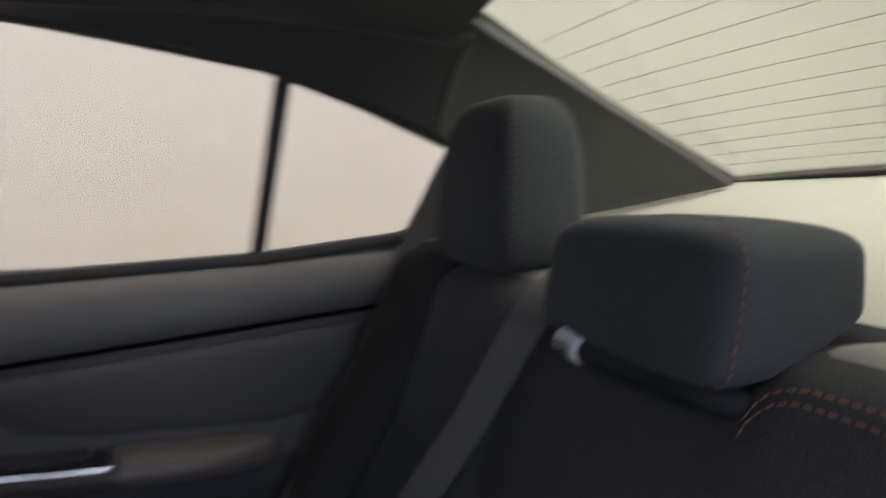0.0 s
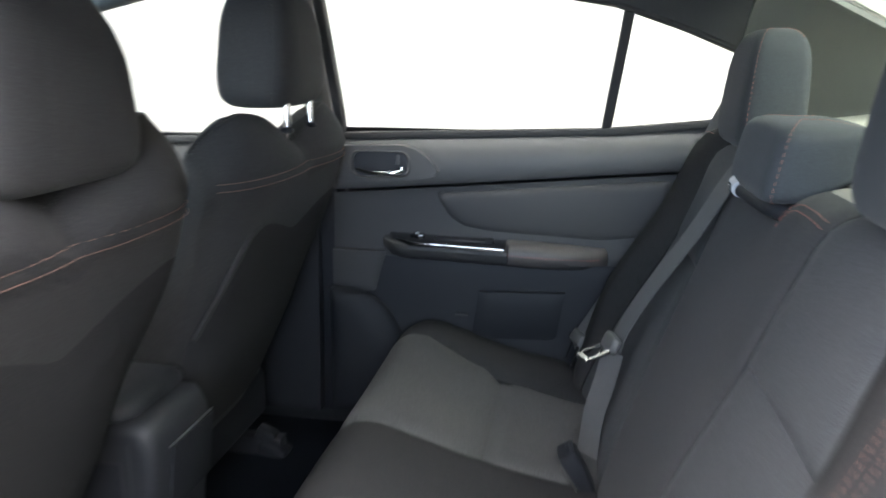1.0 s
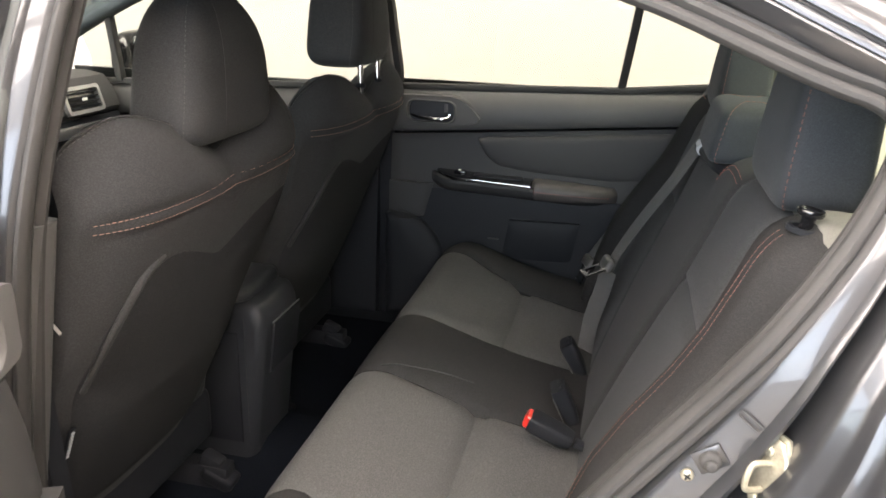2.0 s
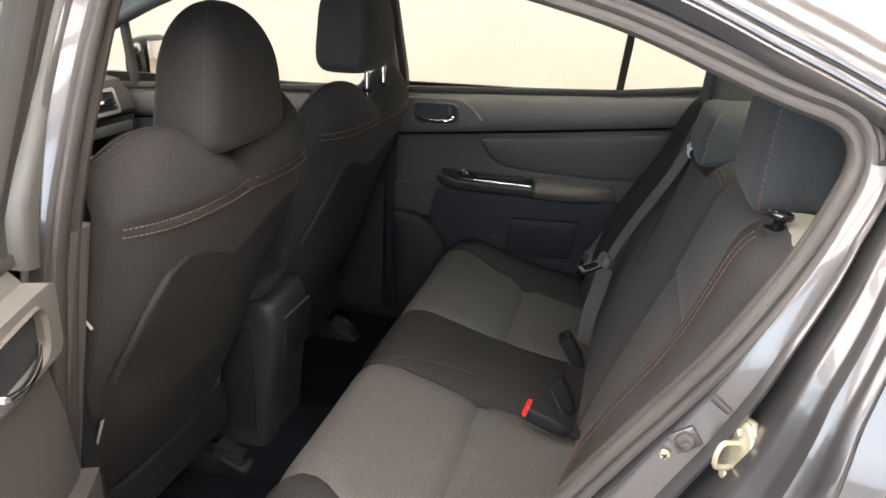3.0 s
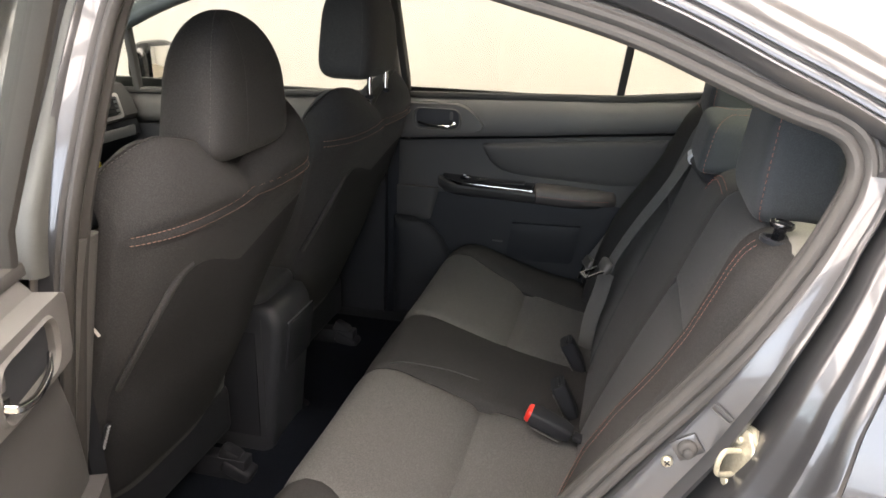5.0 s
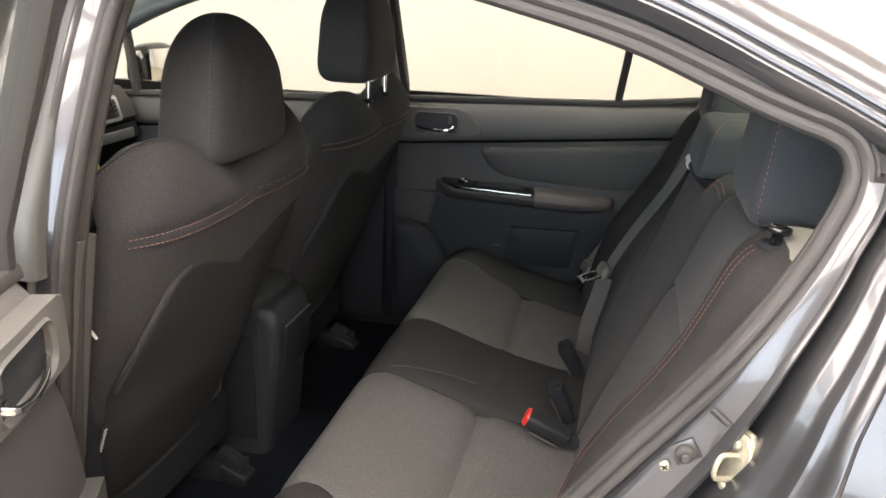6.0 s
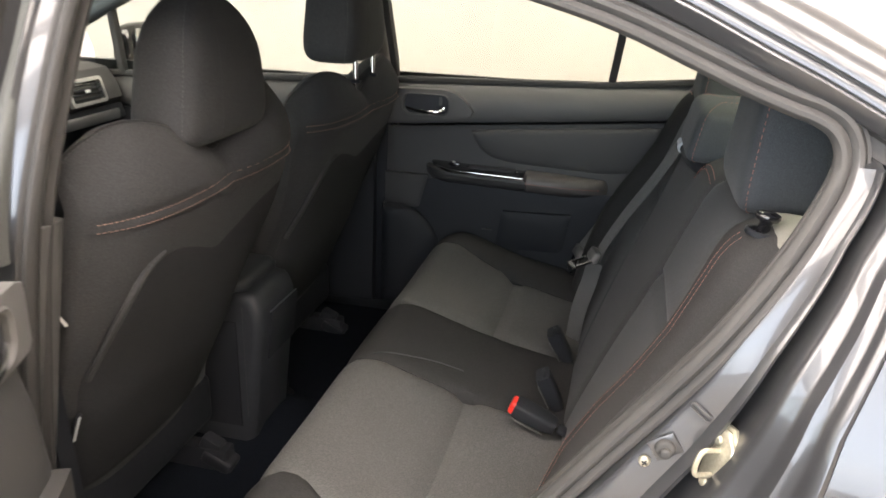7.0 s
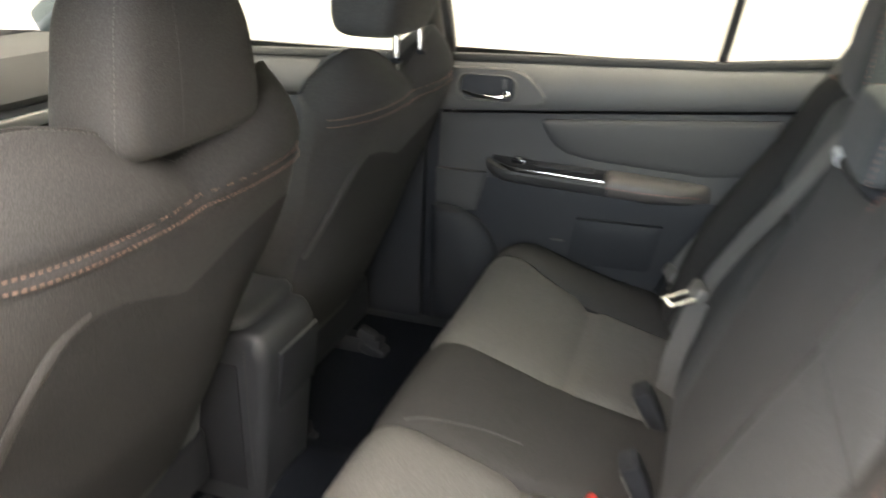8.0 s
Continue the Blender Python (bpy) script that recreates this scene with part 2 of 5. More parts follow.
def patch(f, lo, hi, nu=24, nv=16, seam=0.006, width=0.012, depth=0.03, sign=1, sides=(1, 1, 1, 1), u0=0.0, u1=1.0):
    """A padded panel on the surface f(u, v), for v between lo(u) and hi(u), sunk along its seams and closed behind."""
    lo = lo if callable(lo) else (lambda u, c=lo: c)
    hi = hi if callable(hi) else (lambda u, c=hi: c)
    us = [u0 + (u1 - u0) * (0.5 - 0.5 * math.cos(math.pi * i / nu)) * 0.6 + (u1 - u0) * i / nu * 0.4 for i in range(nu + 1)]
    P, N = [], []
    for u in us:
        a, b = lo(u), hi(u)
        rp, rn = [], []
        for j in range(nv + 1):
            w = (0.5 - 0.5 * math.cos(math.pi * j / nv)) * 0.6 + j / nv * 0.4
            v = a + (b - a) * w
            rp.append(np.array(f(u, v)))
            rn.append(normal_of(f, u, v) * sign)
        P.append(rp)
        N.append(rn)
    du = [0] + list(np.cumsum([np.linalg.norm(P[i + 1][nv // 2] - P[i][nv // 2]) for i in range(nu)]))
    front, back = [], []
    for i in range(nu + 1):
        dv = [0] + list(np.cumsum([np.linalg.norm(P[i][j + 1] - P[i][j]) for j in range(nv)]))
        fr, br = [], []
        for j in range(nv + 1):
            dd = [(du[i], sides[0]), (du[-1] - du[i], sides[1]), (dv[j], sides[2]), (dv[-1] - dv[j], sides[3])]
            sink = max([math.exp(-(d / width) ** 1.3) * s for d, s in dd if s] + [0]) * seam
            fr.append(P[i][j] - N[i][j] * sink)
            br.append(P[i][j] - N[i][j] * (depth + sink))
        front.append(fr)
        back.append(br)
    bm = bmesh.new()
    F = [[bm.verts.new(p) for p in r] for r in front]
    B = [[bm.verts.new(p) for p in r] for r in back]
    for i in range(nu):
        for j in range(nv):
            bm.faces.new((F[i][j], F[i + 1][j], F[i + 1][j + 1], F[i][j + 1]))
            bm.faces.new((B[i][j], B[i][j + 1], B[i + 1][j + 1], B[i + 1][j]))
    for i in range(nu):
        bm.faces.new((F[i][0], B[i][0], B[i + 1][0], F[i + 1][0]))
        bm.faces.new((F[i][nv], F[i + 1][nv], B[i + 1][nv], B[i][nv]))
    for j in range(nv):
        bm.faces.new((F[0][j], F[0][j + 1], B[0][j + 1], B[0][j]))
        bm.faces.new((F[nu][j], B[nu][j], B[nu][j + 1], F[nu][j + 1]))
    return bm


def stitches(path, r=0.0011, dash=0.0055, gap=0.0035):
    """A row of short thread pieces along a path."""
    pts = [Vector(p) for p in path]
    cum = [0.0]
    for a, b in zip(pts, pts[1:]):
        cum.append(cum[-1] + (b - a).length)

    def at(d):
        i = min(max(int(np.searchsorted(cum, d, "right")) - 1, 0), len(pts) - 2)
        t = (d - cum[i]) / max(cum[i + 1] - cum[i], 1e-9)
        return pts[i].lerp(pts[i + 1], t)
    verts, faces, d = [], [], 0.0
    while d + dash < cum[-1]:
        a, b = at(d), at(d + dash)
        w = (b - a).normalized()
        s = w.cross(Vector((0.3, 0.5, 0.81))).normalized() * r
        u = w.cross(s).normalized() * r
        k = len(verts)
        for c in (a, b):
            verts += [c + s, c + u, c - s, c - u]
        faces += [(k + i, k + (i + 1) % 4, k + 4 + (i + 1) % 4, k + 4 + i) for i in range(4)] + [(k + 3, k + 2, k + 1, k), (k + 4, k + 5, k + 6, k + 7)]
        d += dash + gap
    me = bpy.data.meshes.new("tmp")
    me.from_pydata(verts, [], faces)
    bm = bmesh.new()
    bm.from_mesh(me)
    bpy.data.meshes.remove(me)
    return bm


def pillow(hw, hd, h, top=0.8, n=4.0, lean=0.0, rings=18, seg=40, power=4.5, belly=0.0, ptop=None):
    """A padded block, its base at z = 0: half width hw along y, half depth hd along x; narrower to the top; lean: x shift at the top."""
    out = []
    for i in range(rings + 1):
        a = -math.pi / 2 + math.pi * i / rings
        pw = ptop if ptop and a > 0 else power
        zz = math.copysign(abs(math.sin(a)) ** (2 / pw), math.sin(a))
        k = abs(math.cos(a)) ** (2 / pw)
        z = h * (zz + 1) / 2
        t = z / h
        w = hw * (1 + (top - 1) * t) * max(k, 0.02)
        d = hd * (1 - 0.15 * t) * max(k, 0.02)
        ring = []
        for j in range(seg):
            c = 2 * math.pi * j / seg
            cx = math.copysign(abs(math.cos(c)) ** (2 / n), math.cos(c))
            cy = math.copysign(abs(math.sin(c)) ** (2 / n), math.sin(c))
            ring.append((lean * t + d * cx + belly * math.sin(math.pi * t), w * cy, z))
        out.append(ring)
    return loft(out)

# ---- showroom ----
X0, X1, Y0, Y1, ZC = -5.0, 6.0, -5.0, 2.7, 3.3
floor = tagged(part("floor", slab(X0 - 0.2, X1 + 0.2, Y0 - 0.2, Y1 + 0.2, -0.15, 0.0), TILE), "pale tan polished showroom floor", "floor", kind="structure")
ceiling = tagged(part("ceiling", slab(X0 - 0.2, X1 + 0.2, Y0 - 0.2, Y1 + 0.2, ZC, ZC + 0.15), CEIL), "plain white showroom ceiling", "ceiling", kind="structure")
tagged(part("wall_north", slab(X0, X1, Y1, Y1 + 0.2, 0, ZC), CREAM), "plain cream painted showroom wall", "wall", kind="structure")
tagged(part("wall_west", slab(X0 - 0.2, X0, Y0 - 0.2, Y1 + 0.2, 0, ZC), CREAM), "plain cream painted wall before the car", "wall", kind="structure")
tagged(part("wall_east", slab(X1, X1 + 0.2, Y0 - 0.2, Y1 + 0.2, 0, ZC), CREAM), "plain cream painted wall behind the car", "wall", kind="structure")
bm = join(slab(X0, -4.6, Y0 - 0.2, Y0, 0, ZC), slab(1.56, X1, Y0 - 0.2, Y0, 0, ZC), slab(-4.6, 1.56, Y0 - 0.2, Y0, 0, 0.12), slab(-4.6, 1.56, Y0 - 0.2, Y0, 3.12, ZC))
tagged(part("wall_south", bm, CREAM), "cream showroom wall with a wide window opening", "wall", kind="structure")
bm = join(*[slab(x - 0.04, x + 0.04, Y0 - 0.14, Y0 - 0.06, 0.12, 3.12) for x in (-4.56, -2.56, -0.52, 1.52)])
tagged(part("window_1", bm, TINT), "tall showroom window with steel mullions", "window", kind="structure")

LAMP = emitter("lamp_diffuser", (1.0, 0.945, 0.87), 10.5)


def ceiling_light(x, y):
    t = thing("ceiling_light", "long white ceiling light panel", "ceiling light", "ceiling lights", at=(x, y, ZC))
    part("housing", slab(-0.80, 0.80, -0.62, 0.62, -0.06, 0.0, 0.01), WHITE, t)
    part("diffuser", slab(-0.77, 0.77, -0.59, 0.59, -0.075, -0.058), LAMP, t, "glowing white diffuser")


for ly, row in ((-3.4, (-3.0, -1.3, 0.4, 2.1)), (-1.9, (-3.0, -1.3, 0.4, 2.1)), (0.2, (-1.3, 0.4, 2.1, 3.8))):
    for lx in row:
        ceiling_light(lx, ly)

# ---- car shell ----
car = thing("car_body", "dark grey metallic sedan body with the rear side door open", "car", kind="structure")
TUM = 0.5


def side_y(z):
    """Half width of the cabin side at a height: upright below the belt, leaning in above it."""
    return 0.70 - TUM * max(0.0, z - 0.985)


win_top = lerp([-1.36, -1.15, -0.95, -0.75, -0.5, -0.3, -0.2, 0.075, 0.189, 0.37, 0.497, 0.636, 0.70], [0.985, 1.078, 1.160, 1.222, 1.272, 1.289, 1.293, 1.278, 1.262, 1.233, 1.191, 1.136, 1.10])
win_bot = lerp([-1.2, -0.23, 0.36, 0.585, 0.64], [0.925, 0.966, 0.987, 1.011, 1.04])


def roof_in(x, y):
    return 1.345 - 0.05 * (abs(y) / 0.5) ** 3 - 0.10 * max(0, (x - 0.2) / 0.5) ** 2 * 0.35 - 0.22 * max(0, (-0.35 - x) / 0.6) ** 2


# headliner, and the side trim over the windows
part("headliner", patch(lambda u, v: (-0.62 + 1.225 * u, v, roof_in(-0.62 + 1.225 * u, v)), -0.5, 0.5, 20, 16, seam=0, depth=0.015, sign=-1), LINER, car, "charcoal cloth roof lining")
for sgn in (1, -1):
    def rail(u, v, sgn=sgn):
        x = -0.62 + 1.228 * u
        zw = win_top(x) + 0.012
        yw = side_y(zw)
        zr = roof_in(x, 0.5)
        y = yw + (0.5 - yw) * v
        z = zw + (zr - zw) * (1 - max(0.0, 1 - v) ** 1.8)
        return (x, sgn * y, z)
    part("roof_rail_trim", patch(rail, 0.0, 1.0, 28, 8, seam=0, depth=0.012 * sgn, sign=-1), LINER, car)

# rear quarter trim between the side glass and the rear window
for sgn in (1, -1):
    def cq(u, v, sgn=sgn):
        # u: from the roof down to the shelf, v: from the side glass to the rear window
        if u < 0.35:
            x, vr = 0.606, 1 - u / 0.35
            zw = win_top(x) + 0.012
            a = np.array([x, side_y(zw) + (0.5 - side_y(zw)) * vr, zw + (roof_in(x, 0.5) - zw) * (1 - (1 - vr) ** 1.8)])
        elif u < 0.45:
            k = (u - 0.35) / 0.10
            zw = win_top(0.606) + 0.012
            a = np.array([0.606, side_y(zw), zw]) * (1 - k) + np.array([0.652, 0.622, 1.135]) * k
        else:
            k = (u - 0.45) / 0.55
            a = np.array([0.652, 0.622, 1.135]) * (1 - k) + np.array([0.60, 0.69, 0.98]) * k
        b = np.array([0.612, 0.49, 1.305]) * (1 - u) + np.array([1.06, 0.53, 1.083]) * u
        p = a + (b - a) * v
        p[1] += 0.02 * math.sin(math.pi * v)
        return (p[0], sgn * p[1], p[2])
    part("quarter_trim", patch(cq, 0.0, 1.0, 40, 16, seam=0.004, width=0.01, depth=0.012 * sgn, sign=-1), TRIM, car, "grey fabric-covered rear pillar trim")
    part("pillar_vent", moved(box(0.03, 0.004, 0.05, 0.002), pose(0.70, sgn * 0.548, 1.235, 0, 25, sgn * -20)), TRIM, car)

# parcel shelf and rear window
part("parcel_shelf", patch(lambda u, v: (0.63 + 0.5 * u, v * (0.64 - 0.05 * u), 1.0 + 0.06 * u + 0.025 * u * u), -1, 1, 16, 24, seam=0.0, depth=0.02, sign=1), SHELF, car, "grey felt-covered parcel shelf")
part("brake_lamp_cover", moved(pillow(0.14, 0.09, 0.045, 0.8, 3.0, power=2.6), pose(1.02, 0.0, 1.03)), SHELF, car, "grey cover of the raised brake lamp")


def rear_glass(u, v):
    # u from the top edge to the bottom, v from side to side
    x = 0.60 + 0.50 * u + 0.05 * (1 - v * v) * (0.3 + 0.7 * u)
    z = 1.318 - 0.238 * u + 0.02 * (1 - v * v) - 0.01 * math.sin(math.pi * u)
    return (x, v * (0.50 + 0.06 * u), z)


g = part("rear_window", patch(rear_glass, -1, 1, 12, 18, seam=0, depth=0.004, sign=1), GLASS_REAR, car, "heated rear window with thin heater lines")
bmh = []
for i in range(12):
    u = 0.20 + 0.74 * i / 11
    bmh.append(tube([Vector(rear_glass(u, v)) + Vector((-0.003, 0, -0.005)) for v in np.linspace(-0.93, 0.93, 25)], 0.00035, 4))
part("heater_lines", join(*bmh), RUBBER, g, "thin brown heater lines")
edge = [rear_glass(0, v) for v in np.linspace(-1, 1, 13)] + [rear_glass(u, 1) for u in np.linspace(0.1, 1, 9)] + [rear_glass(1, v) for v in np.linspace(0.85, -1, 13)] + [rear_glass(u, -1) for u in np.linspace(0.9, 0.1, 8)]
part("rear_window_seal", sweep(edge, rrect(0.016, 0.012, 0.004), up=(0.45, 0, 0.9), closed=True), RUBBER, car)

# outer roof skin
zr_out = lerp([-1.3, -0.9, -0.5, -0.1, 0.2, 0.5, 0.62], [1.12, 1.29, 1.385, 1.415, 1.415, 1.385, 1.36])


def roof_out(u, v):
    x = -0.7 + 1.33 * u
    w = 0.50
    return (x, v * w, zr_out(x) - 0.09 * (abs(v) * 0.5 / 0.62) ** 3.2 - 0.004)


part("roof_skin", patch(roof_out, -1, 1, 24, 24, seam=0, depth=0.008, sign=1), PAINT, car, "dark grey metallic roof")

# aperture of the open rear door
APERTURE = spline([(0.37, -0.72, 0.741), (0.422, -0.72, 0.817), (0.470, -0.72, 0.885), (0.515, -0.722, 0.955), (0.560, -0.70, 1.025), (0.588, -0.675, 1.075),
                   (0.599, -0.660, 1.102), (0.599, -0.651, 1.122), (0.590, -0.646, 1.138), (0.572, -0.642, 1.148), (0.552, -0.638, 1.154), (0.515, -0.630, 1.167), (0.461, -0.617, 1.189), (0.404, -0.602, 1.2115),
                   (0.35, -0.592, 1.2285), (0.28, -0.583, 1.2465), (0.2, -0.575, 1.2655), (0.1, -0.568, 1.284), (0.0, -0.565, 1.296), (-0.12, -0.566, 1.298), (-0.188, -0.573, 1.275), (-0.212, -0.59, 1.236),
                   (-0.217, -0.64, 1.142), (-0.229, -0.70, 0.973), (-0.252, -0.715, 0.78), (-0.27, -0.72, 0.6), (-0.258, -0.72, 0.46), (-0.205, -0.72, 0.405),
                   (-0.05, -0.72, 0.385), (0.08, -0.72, 0.40), (0.17, -0.72, 0.46), (0.26, -0.72, 0.58), (0.33, -0.72, 0.682)], 420)
# line of the roof's gutter: over the seal, and straight on behind its corner
GUT = spline([(-0.7, -0.565, 1.225), (-0.4, -0.56, 1.278), (-0.12, -0.566, 1.298), (0.0, -0.565, 1.296), (0.1, -0.568, 1.284), (0.2, -0.575, 1.2655), (0.28, -0.583, 1.2465), (0.35, -0.592, 1.2285), (0.404, -0.602, 1.211), (0.461, -0.617, 1.1875),
              (0.525, -0.634, 1.157), (0.575, -0.644, 1.134), (0.622, -0.655, 1.110), (0.75, -0.70, 1.042), (0.95, -0.76, 0.94)], 120)
gut_y = lerp([p[0] for p in GUT], [p[1] for p in GUT])
gut_z = lerp([p[0] for p in GUT], [p[2] for p in GUT])
frame_w = lerp([0.40, 0.6, 0.8, 0.873, 0.97, 1.06], [0.8, 1.15, 1.15, 1.0, 0.68, 0.5])


def aperture_frame(i):
    n = len(APERTURE)
    a, b = APERTURE[(i - 4) % n], APERTURE[(i + 4) % n]
    t = b - a
    o = np.array([t[2], 0, -t[0]])
    o /= np.linalg.norm(o)
    p = APERTURE[i]
    # broad towards the rear wheel arch, narrow along the roof and the middle pillar
    k = step(0.0, 0.25, p[0])
    return p, o, 0.62 * (1 - k) + frame_w(p[2]) * k


def under_gutter(v, p):
    """Keeps the frame below the gutter."""
    lim = gut_z(v[0]) + 0.009
    if v[2] > lim and p[2] > 0.99 and v[0] > -0.17:
        v = np.array([v[0], max(v[1], gut_y(v[0]) + 0.009), lim])
    return v


def ring_part(name, profile, material, label="", soft=False):
    rings = []
    for i in range(len(APERTURE)):
        p, o, w = aperture_frame(i)
        if soft:
            rings.append([p + o * a + np.array([0, b, 0]) for a, b in profile])
        else:
            rings.append([under_gutter(p + o * a * w + np.array([0, b * (0.45 + 0.55 * w if b < 0 else 1), 0]), p) for a, b in profile])
    rings.append(rings[0])
    bm = loft(rings, cap=False)
    bmesh.ops.remove_doubles(bm, verts=bm.verts[:], dist=1e-6)
    return part(name, bm, material, car, label)


SEAL = [(-0.008, -0.001), (-0.007, -0.007), (-0.003, -0.0112), (0.001, -0.0115), (0.0045, -0.009), (0.0062, -0.0062), (0.008, -0.0085), (0.0115, -0.0108), (0.0155, -0.0102), (0.0185, -0.006), (0.019, 0.0),
        (0.017, 0.006), (0.006, 0.008), (-0.005, 0.006)]
ring_part("door_seal", SEAL, RUBBER, "soft dark grey rubber door seal", True)
ring_part("seal_lip", [(0.016, -0.004), (0.022, -0.004), (0.024, 0.03), (0.0, 0.035), (0.0, 0.03), (0.012, 0.022)], RUBBER, "", True)
FRAME = [(0.016, -0.004), (0.019, -0.013), (0.023, -0.015), (0.049, -0.017), (0.053, -0.024), (0.057, -0.027), (0.061, -0.025), (0.064, -0.016), (0.066, 0.008), (0.070, 0.014), (0.074, 0.006),
         (0.075, -0.030), (0.076, -0.052), (0.078, -0.059), (0.082, -0.062), (0.096, -0.066), (0.100, -0.070), (0.102, -0.080), (0.106, -0.086), (0.118, -0.090), (0.122, -0.094), (0.124, -0.102), (0.128, -0.108),
         (0.135, -0.111), (0.141, -0.110), (0.144, -0.103), (0.138, -0.07), (0.125, -0.03), (0.115, 0.0), (0.10, 0.03), (0.05, 0.03), (0.016, 0.004)]
ring_part("door_frame_panel", FRAME, PAINT, "dark grey metallic door frame")

# inner side trim round the aperture
ring_part("inner_trim", [(-0.002, 0.012), (0.012, 0.03), (0.075, 0.09), (0.10, 0.09), (0.05, 0.01)], TRIM, "", True)

# outer rear pillar and quarter panel, joined to the aperture's outer edge
def outer_edge(i):
    p, o, w = aperture_frame(i % len(APERTURE))
    return under_gutter(p + o * 0.143 * w + np.array([0, -0.104 * (0.45 + 0.55 * w), 0]), p)


I_MID = min(range(len(APERTURE)), key=lambda i: abs(APERTURE[i][2] - 1.085) + (9 if APERTURE[i][0] < 0.3 else 0))
I_LOW = min(range(len(APERTURE)), key=lambda i: abs(APERTURE[i][2] - 0.62) + (9 if APERTURE[i][0] < 0.1 else 0))


def edge_at(i0, i1, u):
    k = i0 + (i1 - i0) * min(1, max(0, u))
    a = int(math.floor(k))
    return outer_edge(a) * (1 - (k - a)) + outer_edge(a + 1) * (k - a)


QUA = spline([(1.45, -0.74, 1.02), (1.6, -0.84, 0.92), (1.6, -0.86, 0.7), (1.5, -0.85, 0.5)], 40)


def quarter(u, v):
    a = edge_at(I_MID, I_LOW if I_LOW < I_MID else I_LOW - len(APERTURE), u)
    b = QUA[min(40, max(0, int(round(u * 40))))]
    p = a + (b - a) * v
    return (p[0], p[1] - 0.045 * math.sin(math.pi * min(1, max(0, v))), p[2])




def along_gutter(name, section, material, label="", x0=-0.62, x1=0.95, to_roof=False):
    """A section of (out, up) pairs from the gutter's line, carried along the roof's side."""
    rings = []
    for x in np.linspace(x0, x1, 110):
        y, z = gut_y(x), gut_z(x)
        r = [(x, y + a, z + b) for a, b in section]
        if to_roof:
            if x < 0.6:
                e = np.array([x, -0.47, zr_out(x) - 0.09 * (0.47 / 0.62) ** 3.2])
            else:
                e = np.array([x, -0.47 - 0.1 * (x - 0.6), 1.325 - 0.476 * (x - 0.6)])
            s = np.array(r[-1])
            for k in (0.25, 0.5, 0.75, 1.0):
                q = s + (e - s) * k
                r.append((q[0], q[1], q[2] + 0.008 * math.sin(math.pi * k)))
            r += [(q[0], q[1] + 0.002, q[2] - 0.012) for q in r[::-1]]
        rings.append(r)
    return part(name, loft(rings), material, car, label, 50)


along_gutter("gutter_channel", [(0.002, 0.008), (0.007, 0.014), (0.007, 0.024), (0.0, 0.029), (0.01, 0.03), (0.02, 0.02), (0.014, 0.008)], RUBBER, "dark grey weatherstrip channel")
along_gutter("roof_strip", [(-0.004, 0.0275), (-0.0065, 0.029), (-0.0125, 0.0435), (-0.0115, 0.0455), (-0.004, 0.0465), (0.006, 0.04), (0.004, 0.03)], PAINT, "narrow painted roof strip")
along_gutter("roof_gap", [(-0.002, 0.045), (0.004, 0.047), (0.006, 0.053), (0.004, 0.060), (0.016, 0.061), (0.018, 0.045)], RUBBER)
along_gutter("roof_side_skin", [(0.010, 0.061), (0.003, 0.0595), (0.0, 0.0605), (0.0, 0.064), (0.005, 0.072), (0.015, 0.083), (0.035, 0.094), (0.055, 0.102)], PAINT, "dark grey metallic roof side", to_roof=True)
part("quarter_panel", patch(quarter, 0, 1, 40, 16, seam=0, depth=0.006, sign=-1), PAINT, car, "dark grey metallic rear quarter panel")
part("rear_deck", patch(lambda u, v: (1.12 + 0.5 * u, v * 0.78, 1.06 - 0.02 * u), -1, 1, 6, 8, seam=0, depth=0.01), PAINT, car)

# outer cover of the near middle pillar
cover_in = lerp([0, 0.10, 0.13, 0.30, 0.33, 0.36, 0.58, 0.62, 0.66, 1.0], [0.050, 0.054, 0.046, 0.042, 0.050, 0.072, 0.078, 0.072, 0.058, 0.052])


def pillar_cover(u, v):
    z = 0.40 + 0.88 * u
    return (-0.30 - 0.11 * v, -side_y(z) - cover_in(v), z)


part("middle_pillar_cover", patch(pillar_cover, 0, 1, 16, 48, seam=0.004, width=0.01, depth=0.02, sign=1), PAINT, car, "dark grey metallic middle pillar")

# floor, tunnel and sills
def pan(u, v):
    x, y = -1.4 + 1.75 * u, -0.72 + 1.44 * v
    z = 0.235 + 0.06 * math.exp(-(y / 0.12) ** 4) + 0.1 * step(0.25, 0.35, x)
    return (x, y, z)


part("floor_carpet", patch(pan, 0, 1, 24, 40, seam=0, depth=0.03, sign=1), CARPET, car, "black floor carpet")
for sgn in (1, -1):
    part("sill", slab(-1.3, 0.2, sgn * 0.77 - 0.06, sgn * 0.77 + 0.06, 0.2, 0.39, 0.015), PAINT, car)
part("sill_trim", slab(-0.2, 0.1, -0.715, -0.63, 0.25, 0.385, 0.012), HARD, car, "black plastic sill trim")

